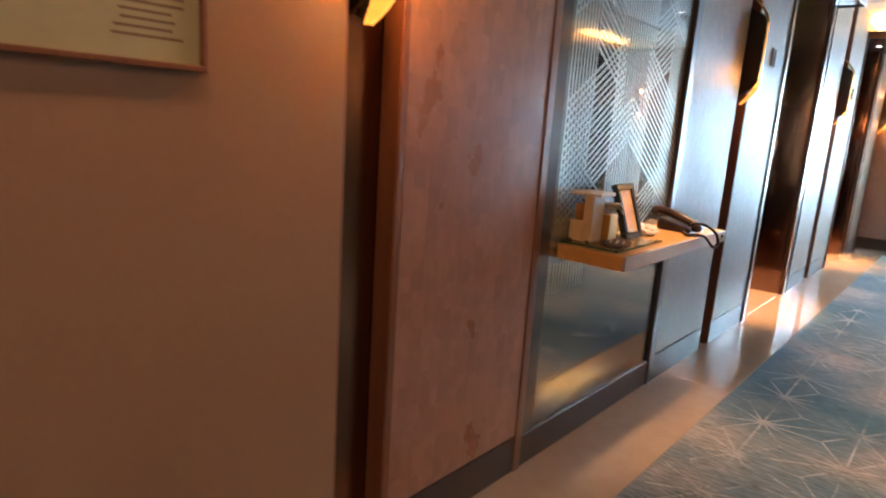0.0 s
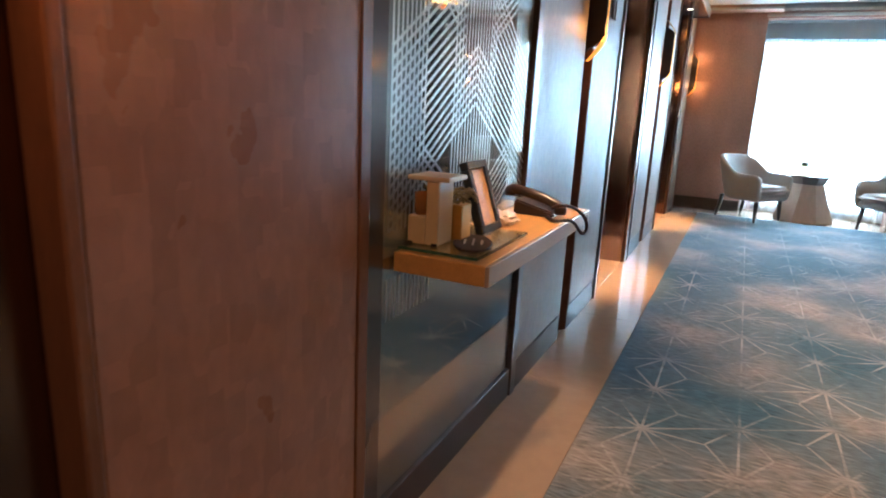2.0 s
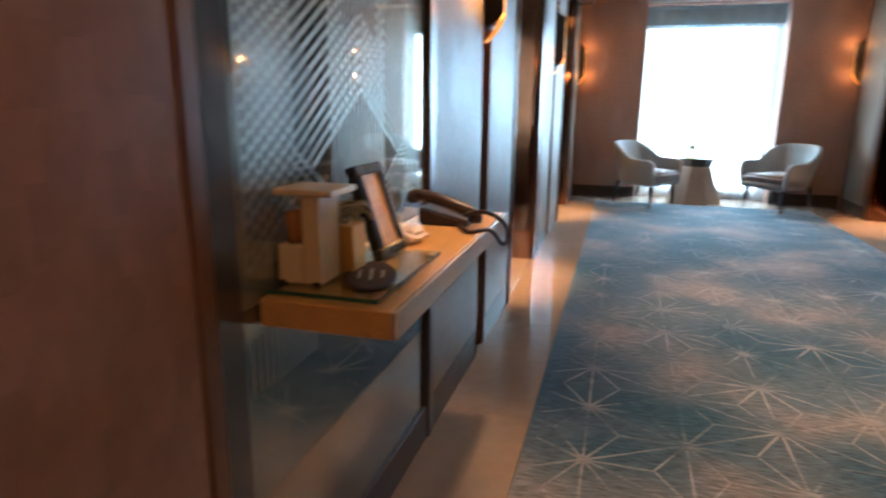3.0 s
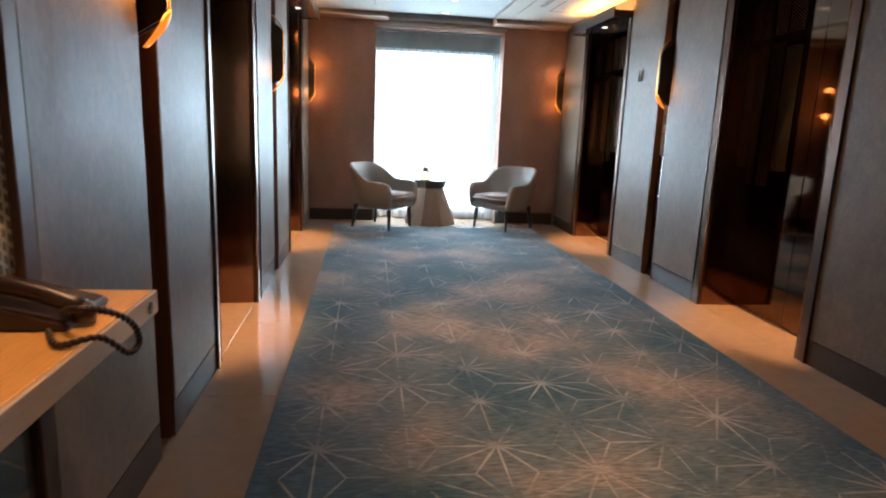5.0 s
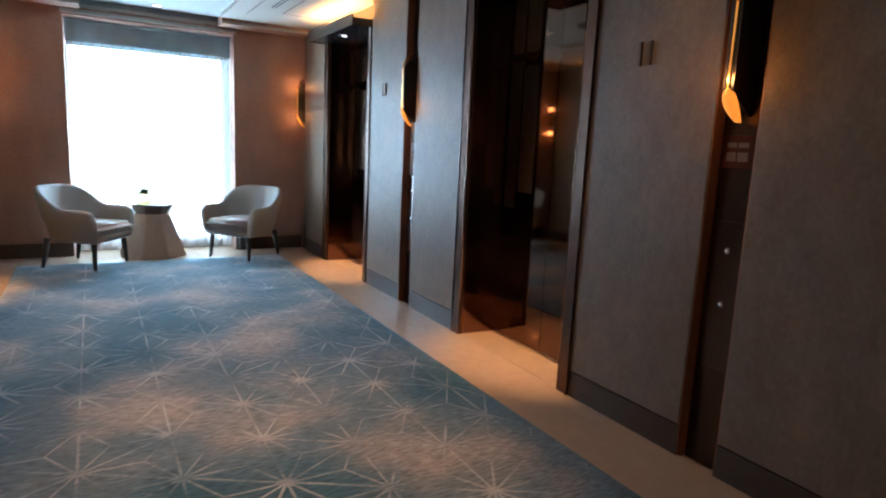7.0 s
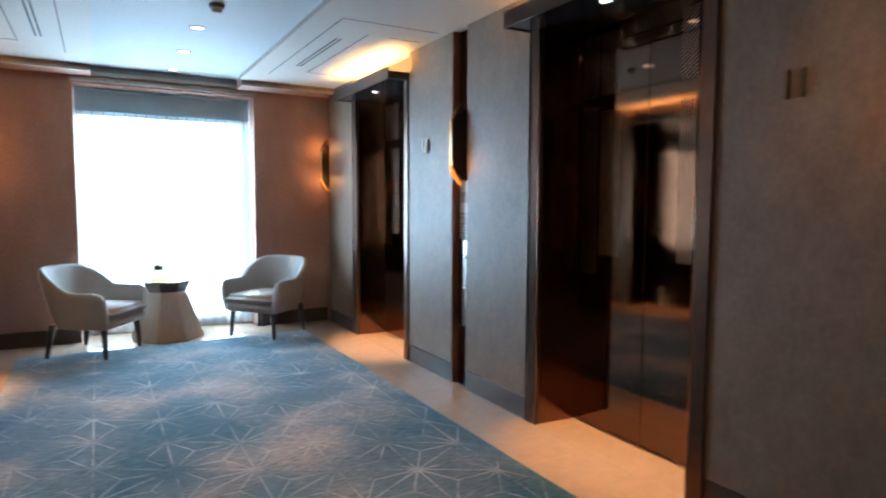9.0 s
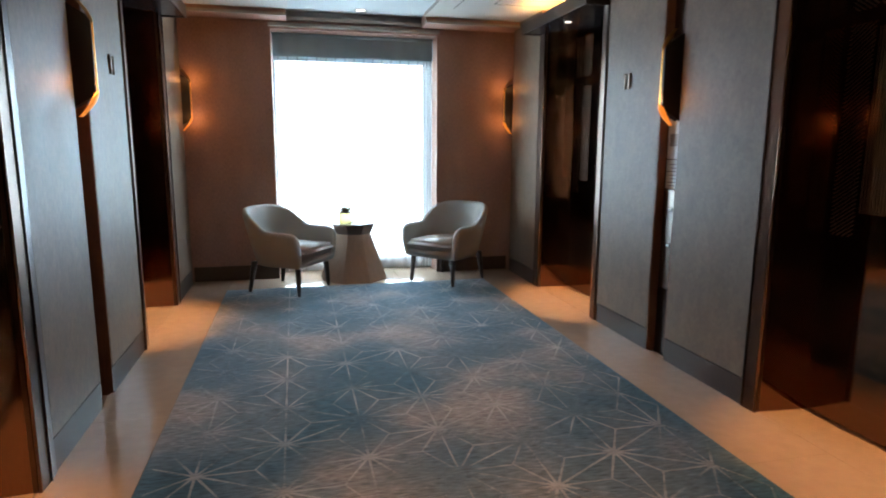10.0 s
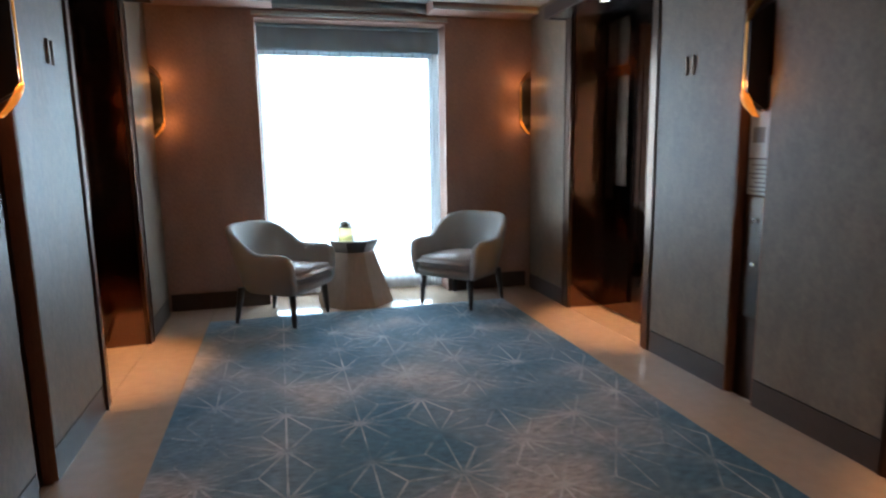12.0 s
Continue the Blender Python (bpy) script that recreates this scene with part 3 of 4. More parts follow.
e.done("etched_upright_pattern", ETCH, upper, "white etched upright lines")
e = Etch(XL - 0.0172, 0.0, 1.0, 0.0040)
e.upright(COLS[0], 2.70, 0.68, 0.80, 0.0225)
e.done("etched_upright_pattern", mat("faint_etching", (0.30, 0.29, 0.27), 0.4), lower, "faint etched upright lines")

# fine lines etched into the lift doors
for leaf, x, ya, yb, flip in LEAVES:
    e = Etch(x, ya, yb, 0.0024)
    lo, hi = 0.95, ZH - 0.05
    near, far = (0.06, 0.30) if flip > 0 else (0.70, 0.94), (0.33, 0.62) if flip > 0 else (0.38, 0.67)
    e.upright(*far, lo + 0.12, hi - 0.45, 0.0165)
    e.slant(*near, 0.7 * flip, lo, hi - 0.42, 0.021)
    e.slant(*near, -0.7 * flip, hi - 0.36, hi, 0.021)
    e.slant(*far, -0.7 * flip, hi - 0.36, hi, 0.021)
    e.done("etched_stripe_pattern", ETCHBRONZE, leaf, "fine satin lines etched in bronze")

# shelf
SX0, SX1, SY0, SY1, SZ = XL - 0.012, -1.408, 2.475, 3.57, 0.876
shelf = empty("wall_shelf", pose(0, 0, 0), "honey oak wall shelf below an etched mirror", "shelf")
part("top", B(SX0, SX1 - 0.013, SY0, SY1, SZ - 0.055, SZ, 0.003, 2), OAK, shelf)
# the window's reflection on this edge is put into its paler base colour
part("front_edge", B(SX1 - 0.0125, SX1, SY0, SY1, SZ - 0.055, SZ, 0.003, 2), mat("window_sheen_edge", (0.50, 0.40, 0.33), 0.20, 0, 0.6, 3, 0.1, 30, 0.02, (8, 0.8, 8)), shelf, "glossy front edge, window sheen put into its pale colour")
bm = lathe(bmesh.new(), [(0.014, 0), (0.014, 0.004), (0.009, 0.005)], 18)
for v in bm.verts:
    v.co = Vector((SX1 + v.co.z, SY1 - 0.06 + v.co.x, SZ - 0.028 + v.co.y))
part("cable_grommet", bm, CHROME, shelf, "round metal grommet", smooth=True)

# ---- carpet ----
CX0, CX1, CY0, CY1 = -1.315, 1.25, YB, 9.87
carpet = thing("carpet", B(CX0, CX1, CY0, CY1, -0.011, 0.003), PILE, "blue-grey lobby carpet with pale woven star pattern", "carpet")


def stars():
    """Hemp-leaf lines on a triangular grid, woven into the carpet."""
    A, S, Y0 = 0.408, 0.365, 7.40
    verts, faces = [], []
    segs = set()
    for i in range(-4, 5):
        for j in range(-24, 9):
            x, y = i * S, Y0 + j * A - (A / 2 if i % 2 else 0)
            near = [(0, A), (S, A / 2), (S, -A / 2), (0, -A), (-S, -A / 2), (-S, A / 2)]
            for k in range(6):
                a, b = near[k], near[(k + 1) % 6]
                c = ((a[0] + b[0]) / 3, (a[1] + b[1]) / 3)
                for d, lead in ((a, 0.5), (c, 1.0)):
                    segs.add((round(x, 4), round(y, 4), round(x + d[0] * lead, 4), round(y + d[1] * lead, 4)))
    for x0, y0, x1, y1 in sorted(segs):
        d = Vector((x1 - x0, y1 - y0))
        n = Vector((-d.y, d.x)).normalized() * 0.0070
        q = [(x0 + n.x, y0 + n.y), (x0 - n.x, y0 - n.y), (x1 - n.x * 0.6, y1 - n.y * 0.6), (x1 + n.x * 0.6, y1 + n.y * 0.6)]
        if any(px < CX0 + 0.012 or px > CX1 - 0.012 or py < CY0 + 0.01 or py > CY1 - 0.012 for px, py in q):
            continue
        i = len(verts)
        lift = 0.0042 + 0.00025 * (int(round(math.degrees(math.atan2(d.y, d.x)) / 30)) % 12)
        verts.extend((px, py, lift) for px, py in q)
        faces.append((i, i + 1, i + 2, i + 3))
    me = bpy.data.meshes.new("star_pattern")
    me.from_pydata(verts, [], faces)
    me.materials.append(LINE)
    ob = new("star_pattern", me)
    ob.parent = carpet
    return tagged(ob, "pale woven star lines", kind="stuff")


stars()

# ---- window ----
w = empty("window_1", pose(0, 0, 0), "tall window behind a bright white sheer curtain", "window", kind="structure")
fy = YE + 0.42
for x0, x1, z0, z1 in ((WX0, WX0 + 0.05, 0, WZ1), (WX1 - 0.05, WX1, 0, WZ1), (-0.03, 0.03, 0.05, WZ1 - 0.05), (WX0 + 0.05, WX1 - 0.05, 0, 0.05), (WX0 + 0.05, WX1 - 0.05, WZ1 - 0.05, WZ1)):
    part("window_frame", B(x0, x1, fy, fy + 0.06, z0, z1, 0.003, 1), STEEL, w)
part("window_sill", B(WX0, WX1, YE + 0.30, YE + 0.415, -0.011, 0.15, 0.004, 1), SOFF, w, "pale low sill behind the curtain")
for x0, x1 in ((WX0 + 0.05, -0.03), (0.03, WX1 - 0.05)):
    p = part("pane", B(x0, x1, fy + 0.025, fy + 0.033, 0.05, WZ1 - 0.05), GLASS, w)
    p.visible_shadow = False


def curtain(name, x0, x1, z0, z1, y, material, folds, depth, parent):
    bm = bmesh.new()
    n = folds * 10
    lo, hi = [], []
    for i in range(n + 1):
        u = i / n
        yy = y + depth * math.sin(u * folds * 2 * math.pi + 0.7 * math.sin(u * 9)) * (0.7 + 0.3 * math.sin(u * 23))
        lo.append(bm.verts.new((x0 + u * (x1 - x0), yy, z0)))
        hi.append(bm.verts.new((x0 + u * (x1 - x0), y + (yy - y) * 0.8, z1)))
    for i in range(n):
        bm.faces.new((lo[i], lo[i + 1], hi[i + 1], hi[i]))
    return part(name, bm, material, parent, smooth=True)


sheer = empty("sheer_curtain", pose(0, 0, 0), "white sheer curtain glowing in front of a window", "curtain")
curtain("fabric", WX0 + 0.01, WX1 - 0.01, 0.02, 2.325, YE + 0.26, SHEER, 15, 0.018, sheer)
curtain("side_fold", WX1 - 0.11, WX1 - 0.006, 0.02, 2.30, YE + 0.225, FOLD, 3, 0.012, sheer)
part("heading_tape", B(WX0 + 0.01, WX1 - 0.01, YE + 0.232, YE + 0.236, 2.245, 2.30), mat("curtain_tape", (0.66, 0.70, 0.72), 0.8), sheer, "grey-white heading tape")
for k in range(17):
    x = WX0 + 0.06 + k * (WX1 - WX0 - 0.12) / 16
    part("hook", tube(bmesh.new(), [(x - 0.012, YE + 0.228, 2.205), (x - 0.004, YE + 0.228, 2.24), (x, YE + 0.228, 2.30), (x + 0.006, YE + 0.230, 2.32)], 0.004, 6), mat("curtain_hook", (0.22, 0.25, 0.27), 0.5), sheer, "small grey curtain hook")
valance = empty("valance", pose(0, 0, 0), "blue-grey gathered curtain valance over the sheer", "valance")
curtain("fabric", WX0 + 0.004, WX1 - 0.004, 2.285, WZ1 - 0.03, YE + 0.20, VALANCE, 9, 0.008, valance)
part("rail", B(WX0 + 0.004, WX1 - 0.004, YE + 0.185, YE + 0.222, WZ1 - 0.0295, WZ1 - 0.004, 0.003, 1), VALANCE, valance, "blue-grey pelmet rail")
part("hem", B(WX0 + 0.006, WX1 - 0.006, YE + 0.188, YE + 0.192, 2.283, 2.305), VALANCE, valance, "stitched lower hem")
thing("backdrop", B(-5, 5, 12.6, 12.65, -2, 5), glow_mat(), "bright overcast daylight beyond the window", "sky", kind="structure")


# ---- sconces ----
def sconce(m):
    """Tall wall light: black blade with a lit gold front edge and gold scoops. Local: +x away from the wall."""
    g = empty("wall_sconce", m, "tall black and gold wall light, lit amber", "wall light", "wall sconces")
    prof = [(-0.06, -0.27), (0.055, -0.20), (0.075, -0.17), (0.075, 0.17), (0.055, 0.20), (-0.06, 0.27)]
    bm = bmesh.new()
    for sy in (-0.024, 0.012):
        a = [bm.verts.new((x, sy, z)) for x, z in prof]
        b = [bm.verts.new((x, sy + 0.012, z)) for x, z in prof]
        n = len(prof)
        for i in range(n):
            bm.faces.new((a[i], a[(i + 1) % n], b[(i + 1) % n], b[i]))
        bm.faces.new(a[::-1]), bm.faces.new(b)
    part("shield", bm, BLACKM, g, "black metal side plates")
    bm = bmesh.new()
    edge = [(0.045, -0.205), (0.080, -0.165), (0.080, 0.165), (0.045, 0.205)]
    for (xa, za), (xb, zb) in zip(edge, edge[1:]):
        v = [bm.verts.new(p) for p in ((xa, -0.0035, za), (xa, 0.0035, za), (xb, 0.0035, zb), (xb, -0.0035, zb))]
        u = [bm.verts.new((p.co.x - 0.006, p.co.y, p.co.z)) for p in v]
        bm.faces.new(v), bm.faces.new(u[::-1])
        for i in range(4):
            bm.faces.new((v[i], u[i], u[(i + 1) % 4], v[(i + 1) % 4]))
    part("edge_light", bm, GOLD, g, "glowing gold edge")
    for s in (-1, 1):
        bm = bmesh.new()
        rows = 9
        grid = []
        for i in range(rows):
            u = i / (rows - 1)
            half = (0.036 if s < 0 else 0.026) * math.sin(math.pi * (0.06 + 0.86 * u ** 0.8)) ** 0.7
            row = []
            for k in range(7):
                v = k / 6 * 2 - 1
                z = s * (0.165 + 0.130 * u)
                x = 0.083 - 0.085 * u ** 1.7 - 0.014 * v * v
                row.append(bm.verts.new((x, half * v, z)))
            grid.append(row)
        for r0, r1 in zip(grid, grid[1:]):
            for k in range(6):
                bm.faces.new((r0[k], r0[k + 1], r1[k + 1], r1[k]))
        bmesh.ops.solidify(bm, geom=bm.faces[:], thickness=0.002)
        part("scoop", bm, SCOOP if s < 0 else UNLITGOLD, g, "gold leaf scoop", smooth=True)
    return g


first = sconce(pose(XL, (NW[0] + NW[1]) / 2 - 0.02, 1.81, 0, 0, 0))
for y in ((NW[2] + NW[3]) / 2, (NW[4] + NW[5]) / 2, (NW[6] + YE) / 2):
    copy_thing(first, pose(XL, y, 1.81))
for y in (1.35, (NE[0] + NE[1]) / 2, (NE[2] + NE[3]) / 2, (NE[4] + YE) / 2):
    copy_thing(first, pose(XR, y, 1.81, 0, 0, 180))


for side, xf, ys in ((1, XL, ((NW[0] + NW[1]) / 2 - 0.02, (NW[2] + NW[3]) / 2, (NW[4] + NW[5]) / 2, (NW[6] + YE) / 2)), (-1, XR, ((NE[0] + NE[1]) / 2, (NE[2] + NE[3]) / 2, (NE[4] + YE) / 2))):
    for y in ys:
        end = y > 10
        for z in ((1.64, 2.00) if end else (1.68,)):
            lamp("sconce_glow", "POINT", pose(xf + side * 0.10, y - (0.06 if end else 0.0), z), 1.05 if end else 3.2 if y < 2 else 1.5, (1.0, 0.38, 0.09), soft=0.02)


# ---- floor numbers ----
def numeral(m):
    cu = bpy.data.curves.new("digit", "FONT")
    cu.body, cu.size, cu.extrude, cu.align_x = "1", 0.16, 0.006, "CENTER"
    tmp = new("tmp_text", cu)
    me = bpy.data.meshes.new_from_object(tmp.evaluated_get(bpy.context.evaluated_depsgraph_get()))
    bpy.data.objects.remove(tmp)
    me.materials.append(mat("aged_bronze", (0.15, 0.108, 0.078), 0.38, 1, 0.5, 30, 0.15))
    g = empty("floor_number", m, "dark metal floor number eleven on a wall panel", "number sign", "floor numbers")
    for x in (-0.030, 0.030):
        ob = new("digit", me)
        ob.parent = g
        ob.location.x = x
    return g


for y in (4.85, 7.86):
    numeral(pose(XR - 0.007, y, 1.785, 90, 0, -90))
    numeral(pose(XL + 0.007, y + 0.04, 1.785, 90, 0, 90))


# ---- armchairs ----
def armchair(m, label):
    """Tub armchair. Local: faces -y."""
    g = empty("armchair", m, label, "armchair", "armchairs by the window")
    path = []
    for i in range(29):
        u = i / 28
        a = math.pi * (1 - u)                       # pi .. 0, round the back
        if u < 0.25:
            t = u / 0.25
            p, nrm = (-0.335, -0.325 + 0.345 * t), (-1, 0)
        elif u > 0.75:
            t = (1 - u) / 0.25
            p, nrm = (0.335, -0.325 + 0.345 * t), (1, 0)
        else:
            a = math.pi - (u - 0.25) / 0.5 * math.pi
            p, nrm = (0.335 * math.cos(a), 0.02 + 0.285 * math.sin(a)), (math.cos(a), math.sin(a))
        back = max(0.0, min(1.0, (p[1] + 0.02) / 0.30))
        back = back * back * (3 - 2 * back)
        front = 1 - max(0.0, min(1.0, (p[1] + 0.325) / 0.10))
        top = 0.598 + 0.205 * back - 0.045 * front ** 2
        path.append((p, nrm, top, back))
    bm = bmesh.new()
    rings = []
    for (px, py), (nx, ny), top, back in path:
        lean = 0.022 + 0.085 * back
        bot = 0.265
        sec = [(-0.034, bot), (-0.012, bot + 0.022), (lean * 0.42 + 0.012, (bot + top) / 2), (lean + 0.008, top - 0.03), (lean - 0.006, top - 0.004), (lean - 0.03, top), (lean - 0.052, top - 0.012), (lean - 0.062, top - 0.04), (lean * 0.42 - 0.066, (bot + top) / 2), (-0.070, bot + 0.022), (-0.064, bot)]
        rings.append([bm.verts.new((px + nx * o, py + ny * o, z)) for o, z in sec])
    n = len(rings[0])
    for a, b in zip(rings, rings[1:]):
        for k in range(n):
            bm.faces.new((a[k], a[(k + 1) % n], b[(k + 1) % n], b[k]))
    bm.faces.new(rings[0][::-1]), bm.faces.new(rings[-1])
    shell = part("backrest", bm, FABRIC, g, "grey-taupe fabric tub shell", smooth=True)
    sub = shell.modifiers.new("round", "SUBSURF")
    sub.levels = sub.render_levels = 1
    pts = [(-0.275, -0.325), (0.275, -0.325)] + [(0.275 * math.cos(t), 0.0 + 0.26 * math.sin(t)) for t in [i * math.pi / 12 for i in range(13)]]
    bm = prism(bmesh.new(), pts, 0.27, 0.355)
    bmesh.ops.bevel(bm, geom=bm.edges[:], offset=0.018, segments=3, affect="EDGES")
    part("seat_frame", bm, FABRIC, g, "grey-taupe fabric seat base", smooth=True)
    pts = [(-0.268, -0.345), (0.268, -0.345)] + [(0.268 * math.cos(t), 0.0 + 0.25 * math.sin(t)) for t in [i * math.pi / 12 for i in range(13)]]
    bm = prism(bmesh.new(), pts, 0.352, 0.445)
    bmesh.ops.bevel(bm, geom=bm.edges[:], offset=0.032, segments=4, affect="EDGES")
    for v in bm.verts:
        if v.co.z > 0.42:
            v.co.z += 0.018 * max(0, 1 - (v.co.x / 0.27) ** 2) * max(0, 1 - ((v.co.y + 0.05) / 0.3) ** 2)
    cushion = part("seat", bm, SEAT, g, "taupe leather seat cushion", smooth=True)
    part("piping", tube(bmesh.new(), [(x * 1.005, y * 1.005, 0.4) for x, y in pts + pts[:1]], 0.005, 6), SEAT, cushion, smooth=True)
    for sx in (-1, 1):
        for yy, out in ((-0.245, -0.02), (0.225, 0.05)):
            bm = lathe(bmesh.new(), [(0.015, 0.0), (0.020, 0.06), (0.030, 0.30)], 12)
            for v in bm.verts:
                f = 1 - v.co.z / 0.30
                v.co.x += sx * (0.245 + 0.02 * f)
                v.co.y += yy + out * f
            part("leg", bm, LEG, g, "black tapered wooden leg", smooth=True)
    return g


CHAIR_L = pose(-0.72, 9.83, 0.0, 0, 0, math.degrees(math.atan2(0.84, 0.55)))
CHAIR_R = pose(0.875, 9.93, 0.0, 0, 0, -math.degrees(math.atan2(0.766, 0.642)))
armchair(CHAIR_L, "grey-taupe fabric tub armchair with black legs")
armchair(CHAIR_R, "grey-taupe fabric tub armchair close to the wall")

# ---- side table ----
TX, TY = -0.07, 10.25
g = empty("side_table", pose(TX, TY, 0), "eight-sided wooden side table with waisted ribbed body", "side table")
part("body", lathe(bmesh.new(), [(0.358, 0.0), (0.360, 0.012), (0.198, 0.455), (0.192, 0.475)], 8, turn=math.pi / 8), TABLEWOOD, g, "ribbed brown wood body")
# top takes a darker wood than the body to stand for its shade
part("tabletop", lathe(bmesh.new(), [(0.188, 0.476), (0.238, 0.572), (0.236, 0.584), (0.20, 0.586)], 8, turn=math.pi / 8), DARKWOOD, g, "flared top, its shade put into darker wood")
for k in range(8):
    a0, a1 = math.pi / 8 + k * math.pi / 4, math.pi / 8 + (k + 1) * math.pi / 4
    for j in range(1, 10):
        u = j / 10
        p0 = Vector((0.3585 * (math.cos(a0) * (1 - u) + math.cos(a1) * u), 0.3585 * (math.sin(a0) * (1 - u) + math.sin(a1) * u), 0.018))
        p1 = Vector((0.1995 * (math.cos(a0) * (1 - u) + math.cos(a1) * u), 0.1995 * (math.sin(a0) * (1 - u) + math.sin(a1) * u), 0.45))
        part("rib", tube(bmesh.new(), [p0, p1], 0.004, 5), TABLEWOOD, g)
jar = empty("lantern", pose(-0.155, 10.13, 0.5865) @ Matrix.Scale(1.14, 4), "small amber glass jar with dry greenery", "jar")
part("glass", B(-0.050, 0.050, -0.050, 0.050, 0.001, 0.105, 0.004, 1), AMBERGLASS, jar, "amber glass cube")
for sx in (-1, 1):
    for sy in (-1, 1):
        part("post", B(sx * 0.054 - 0.003, sx * 0.054 + 0.003, sy * 0.054 - 0.003, sy * 0.054 + 0.003, 0, 0.11), BRONZE_DARK, jar, "thin dark metal post")
    part("rim", B(sx * 0.054 - 0.003, sx * 0.054 + 0.003, -0.0505, 0.0505, 0.1055, 0.11), BRONZE_DARK, jar)
    part("rim", B(-0.0505, 0.0505, sx * 0.054 - 0.003, sx * 0.054 + 0.003, 0.1055, 0.11), BRONZE_DARK, jar)
part("handle", tube(bmesh.new(), [(0.05 * math.cos(math.pi * i / 10), 0.0, 0.110 + 0.045 * math.sin(math.pi * i / 10)) for i in range(11)], 0.0025, 6), BRONZE_DARK, jar, "thin domed wire handle")
bm = bmesh.new()
for i in range(60):
    a, r, h = random.random() * 6.28, random.random() * 0.045, 0.100 + random.random() * 0.05
    c = Vector((r * math.cos(a), r * math.sin(a), h))
    d = Vector((random.uniform(-1, 1), random.uniform(-1, 1), random.uniform(0.2, 1))).normalized() * 0.022
    e = d.orthogonal().normalized() * 0.008
    bm.faces.new([bm.verts.new(c - d), bm.verts.new(c + e), bm.verts.new(c + d), bm.verts.new(c - e)])
part("greenery", bm, LEAF, jar, "dark dry leaves")

# ---- things on the shelf ----
tray = thing("glass_tray", B(-1.685, -1.455, 2.50, 2.90, SZ + 0.004, SZ + 0.012, 0.002, 1), GLASS, "clear glass tray on an oak shelf", "tray")
for x in (-1.67, -1.47):
    for y in (2.52, 2.88):
        ft = part("foot", B(x - 0.006, x + 0.006, y - 0.006, y + 0.006, SZ, SZ + 0.004), BLACKM, tray)
for x0, x1, y0, y1 in ((-1.685, -1.455, 2.4965, 2.4995), (-1.4545, -1.4515, 2.4965, 2.90)):
    part("edge", B(x0, x1, y0, y1, SZ + 0.004, SZ + 0.012), mat("green_glass_edge", (0.03, 0.09, 0.06), 0.1), tray, "dark green polished glass edge")
st = empty("amenity_stand", pose(-1.625, 2.60, SZ + 0.0125), "ivory stand with shelf and upright panel on a tray", "stand")
base = part("base", B(-0.060, -0.0055, -0.055, 0.035, 0, 0.078, 0.003, 1), IVORY, st)
part("upright", B(-0.005, 0.034, -0.055, 0.035, 0.0, 0.176, 0.003, 1), IVORY, st)
for fx in (-0.05, 0.026):
    part("foot", B(fx - 0.010, fx + 0.007, -0.0575, -0.0555, 0.0, 0.007), BLACKM, st, "small black foot")
part("top", B(-0.060, 0.066, -0.065, 0.055, 0.177, 0.190, 0.004, 2), IVORY, st)
part("cup", lathe(bmesh.new(), [(0.020, 0.0785), (0.024, 0.14), (0.022, 0.14), (0.018, 0.083)], 16, -0.033, -0.02), mat("brown_amber_glass", (0.42, 0.19, 0.06), 0.15), base, "amber glass cup", smooth=True)
bx = thing("gift_box", B(-1.635, -1.568, 2.648, 2.715, SZ + 0.0125, SZ + 0.115, 0.003, 1), mat("gold_card", (0.62, 0.36, 0.08), 0.35, 0.4, 0.5, 6, 0.08), "small gold gift box with an olive ribbon bow", "box")
for i in range(9):
    a = i * 0.7
    bm = tube(bmesh.new(), [(-1.60 + 0.045 * math.cos(a + t) * (0.4 + t / 3), 2.682 + 0.045 * math.sin(a + t * 1.4), SZ + 0.119 + 0.036 * abs(math.sin(t * 1.5))) for t in [k * 0.35 for k in range(7)]], 0.004, 5)
    part("ribbon_loop", bm, mat("olive_ribbon", (0.30, 0.23, 0.10), 0.5, 0, 0.4, 40, 0.3), bx, "olive gold ribbon loop")
pq = empty("oval_plaque", pose(-1.528, 2.645, SZ + 0.0125, 0, 0, 20), "dark brown oval plaque with pale lettering on a tray", "plaque")
bm = lathe(bmesh.new(), [(0.054, 0), (0.056, 0.003), (0.053, 0.006)], 28)
for v in bm.verts:
    v.co.y *= 1.95
    v.co.z *= 0.8
part("plate", bm, mat("dark_brown_card", (0.035, 0.022, 0.016), 0.55, 0, 0.3, 30, 0.2), pq)
for i, (a, b2) in enumerate(((-0.035, 0.030), (-0.045, 0.04), (-0.03, 0.025))):
    part("lettering", B(-0.026 + i * 0.024, -0.020 + i * 0.024, a, b2, 0.0052, 0.0057), mat("silver_print", (0.42, 0.40, 0.37), 0.35), pq)

pf = empty("photo_frame", pose(-1.565, 2.87, SZ + 0.004) @ pose(0, 0, 0, 0, 0, 88) @ pose(0, 0, 0, -19, 0, 0), "dark photo frame with an orange print, leaning back", "photo frame")
for x0, x1, z0, z1 in ((-0.073, 0.073, 0, 0.025), (-0.073, 0.073, 0.203, 0.228), (-0.073, -0.048, 0.0255, 0.2025), (0.048, 0.073, 0.0255, 0.2025)):
    part("frame_bar", B(x0, x1, -0.012, 0.016, z0, z1, 0.003, 1), mat("grey_black_gloss", (0.04, 0.042, 0.045), 0.16), pf)
part("print", B(-0.0475, 0.0475, -0.004, 0.003, 0.026, 0.202), mat("orange_print", (0.62, 0.36, 0.15), 0.22, 0, 0.5, 14, 0.35), pf, "orange-brown print behind glass")
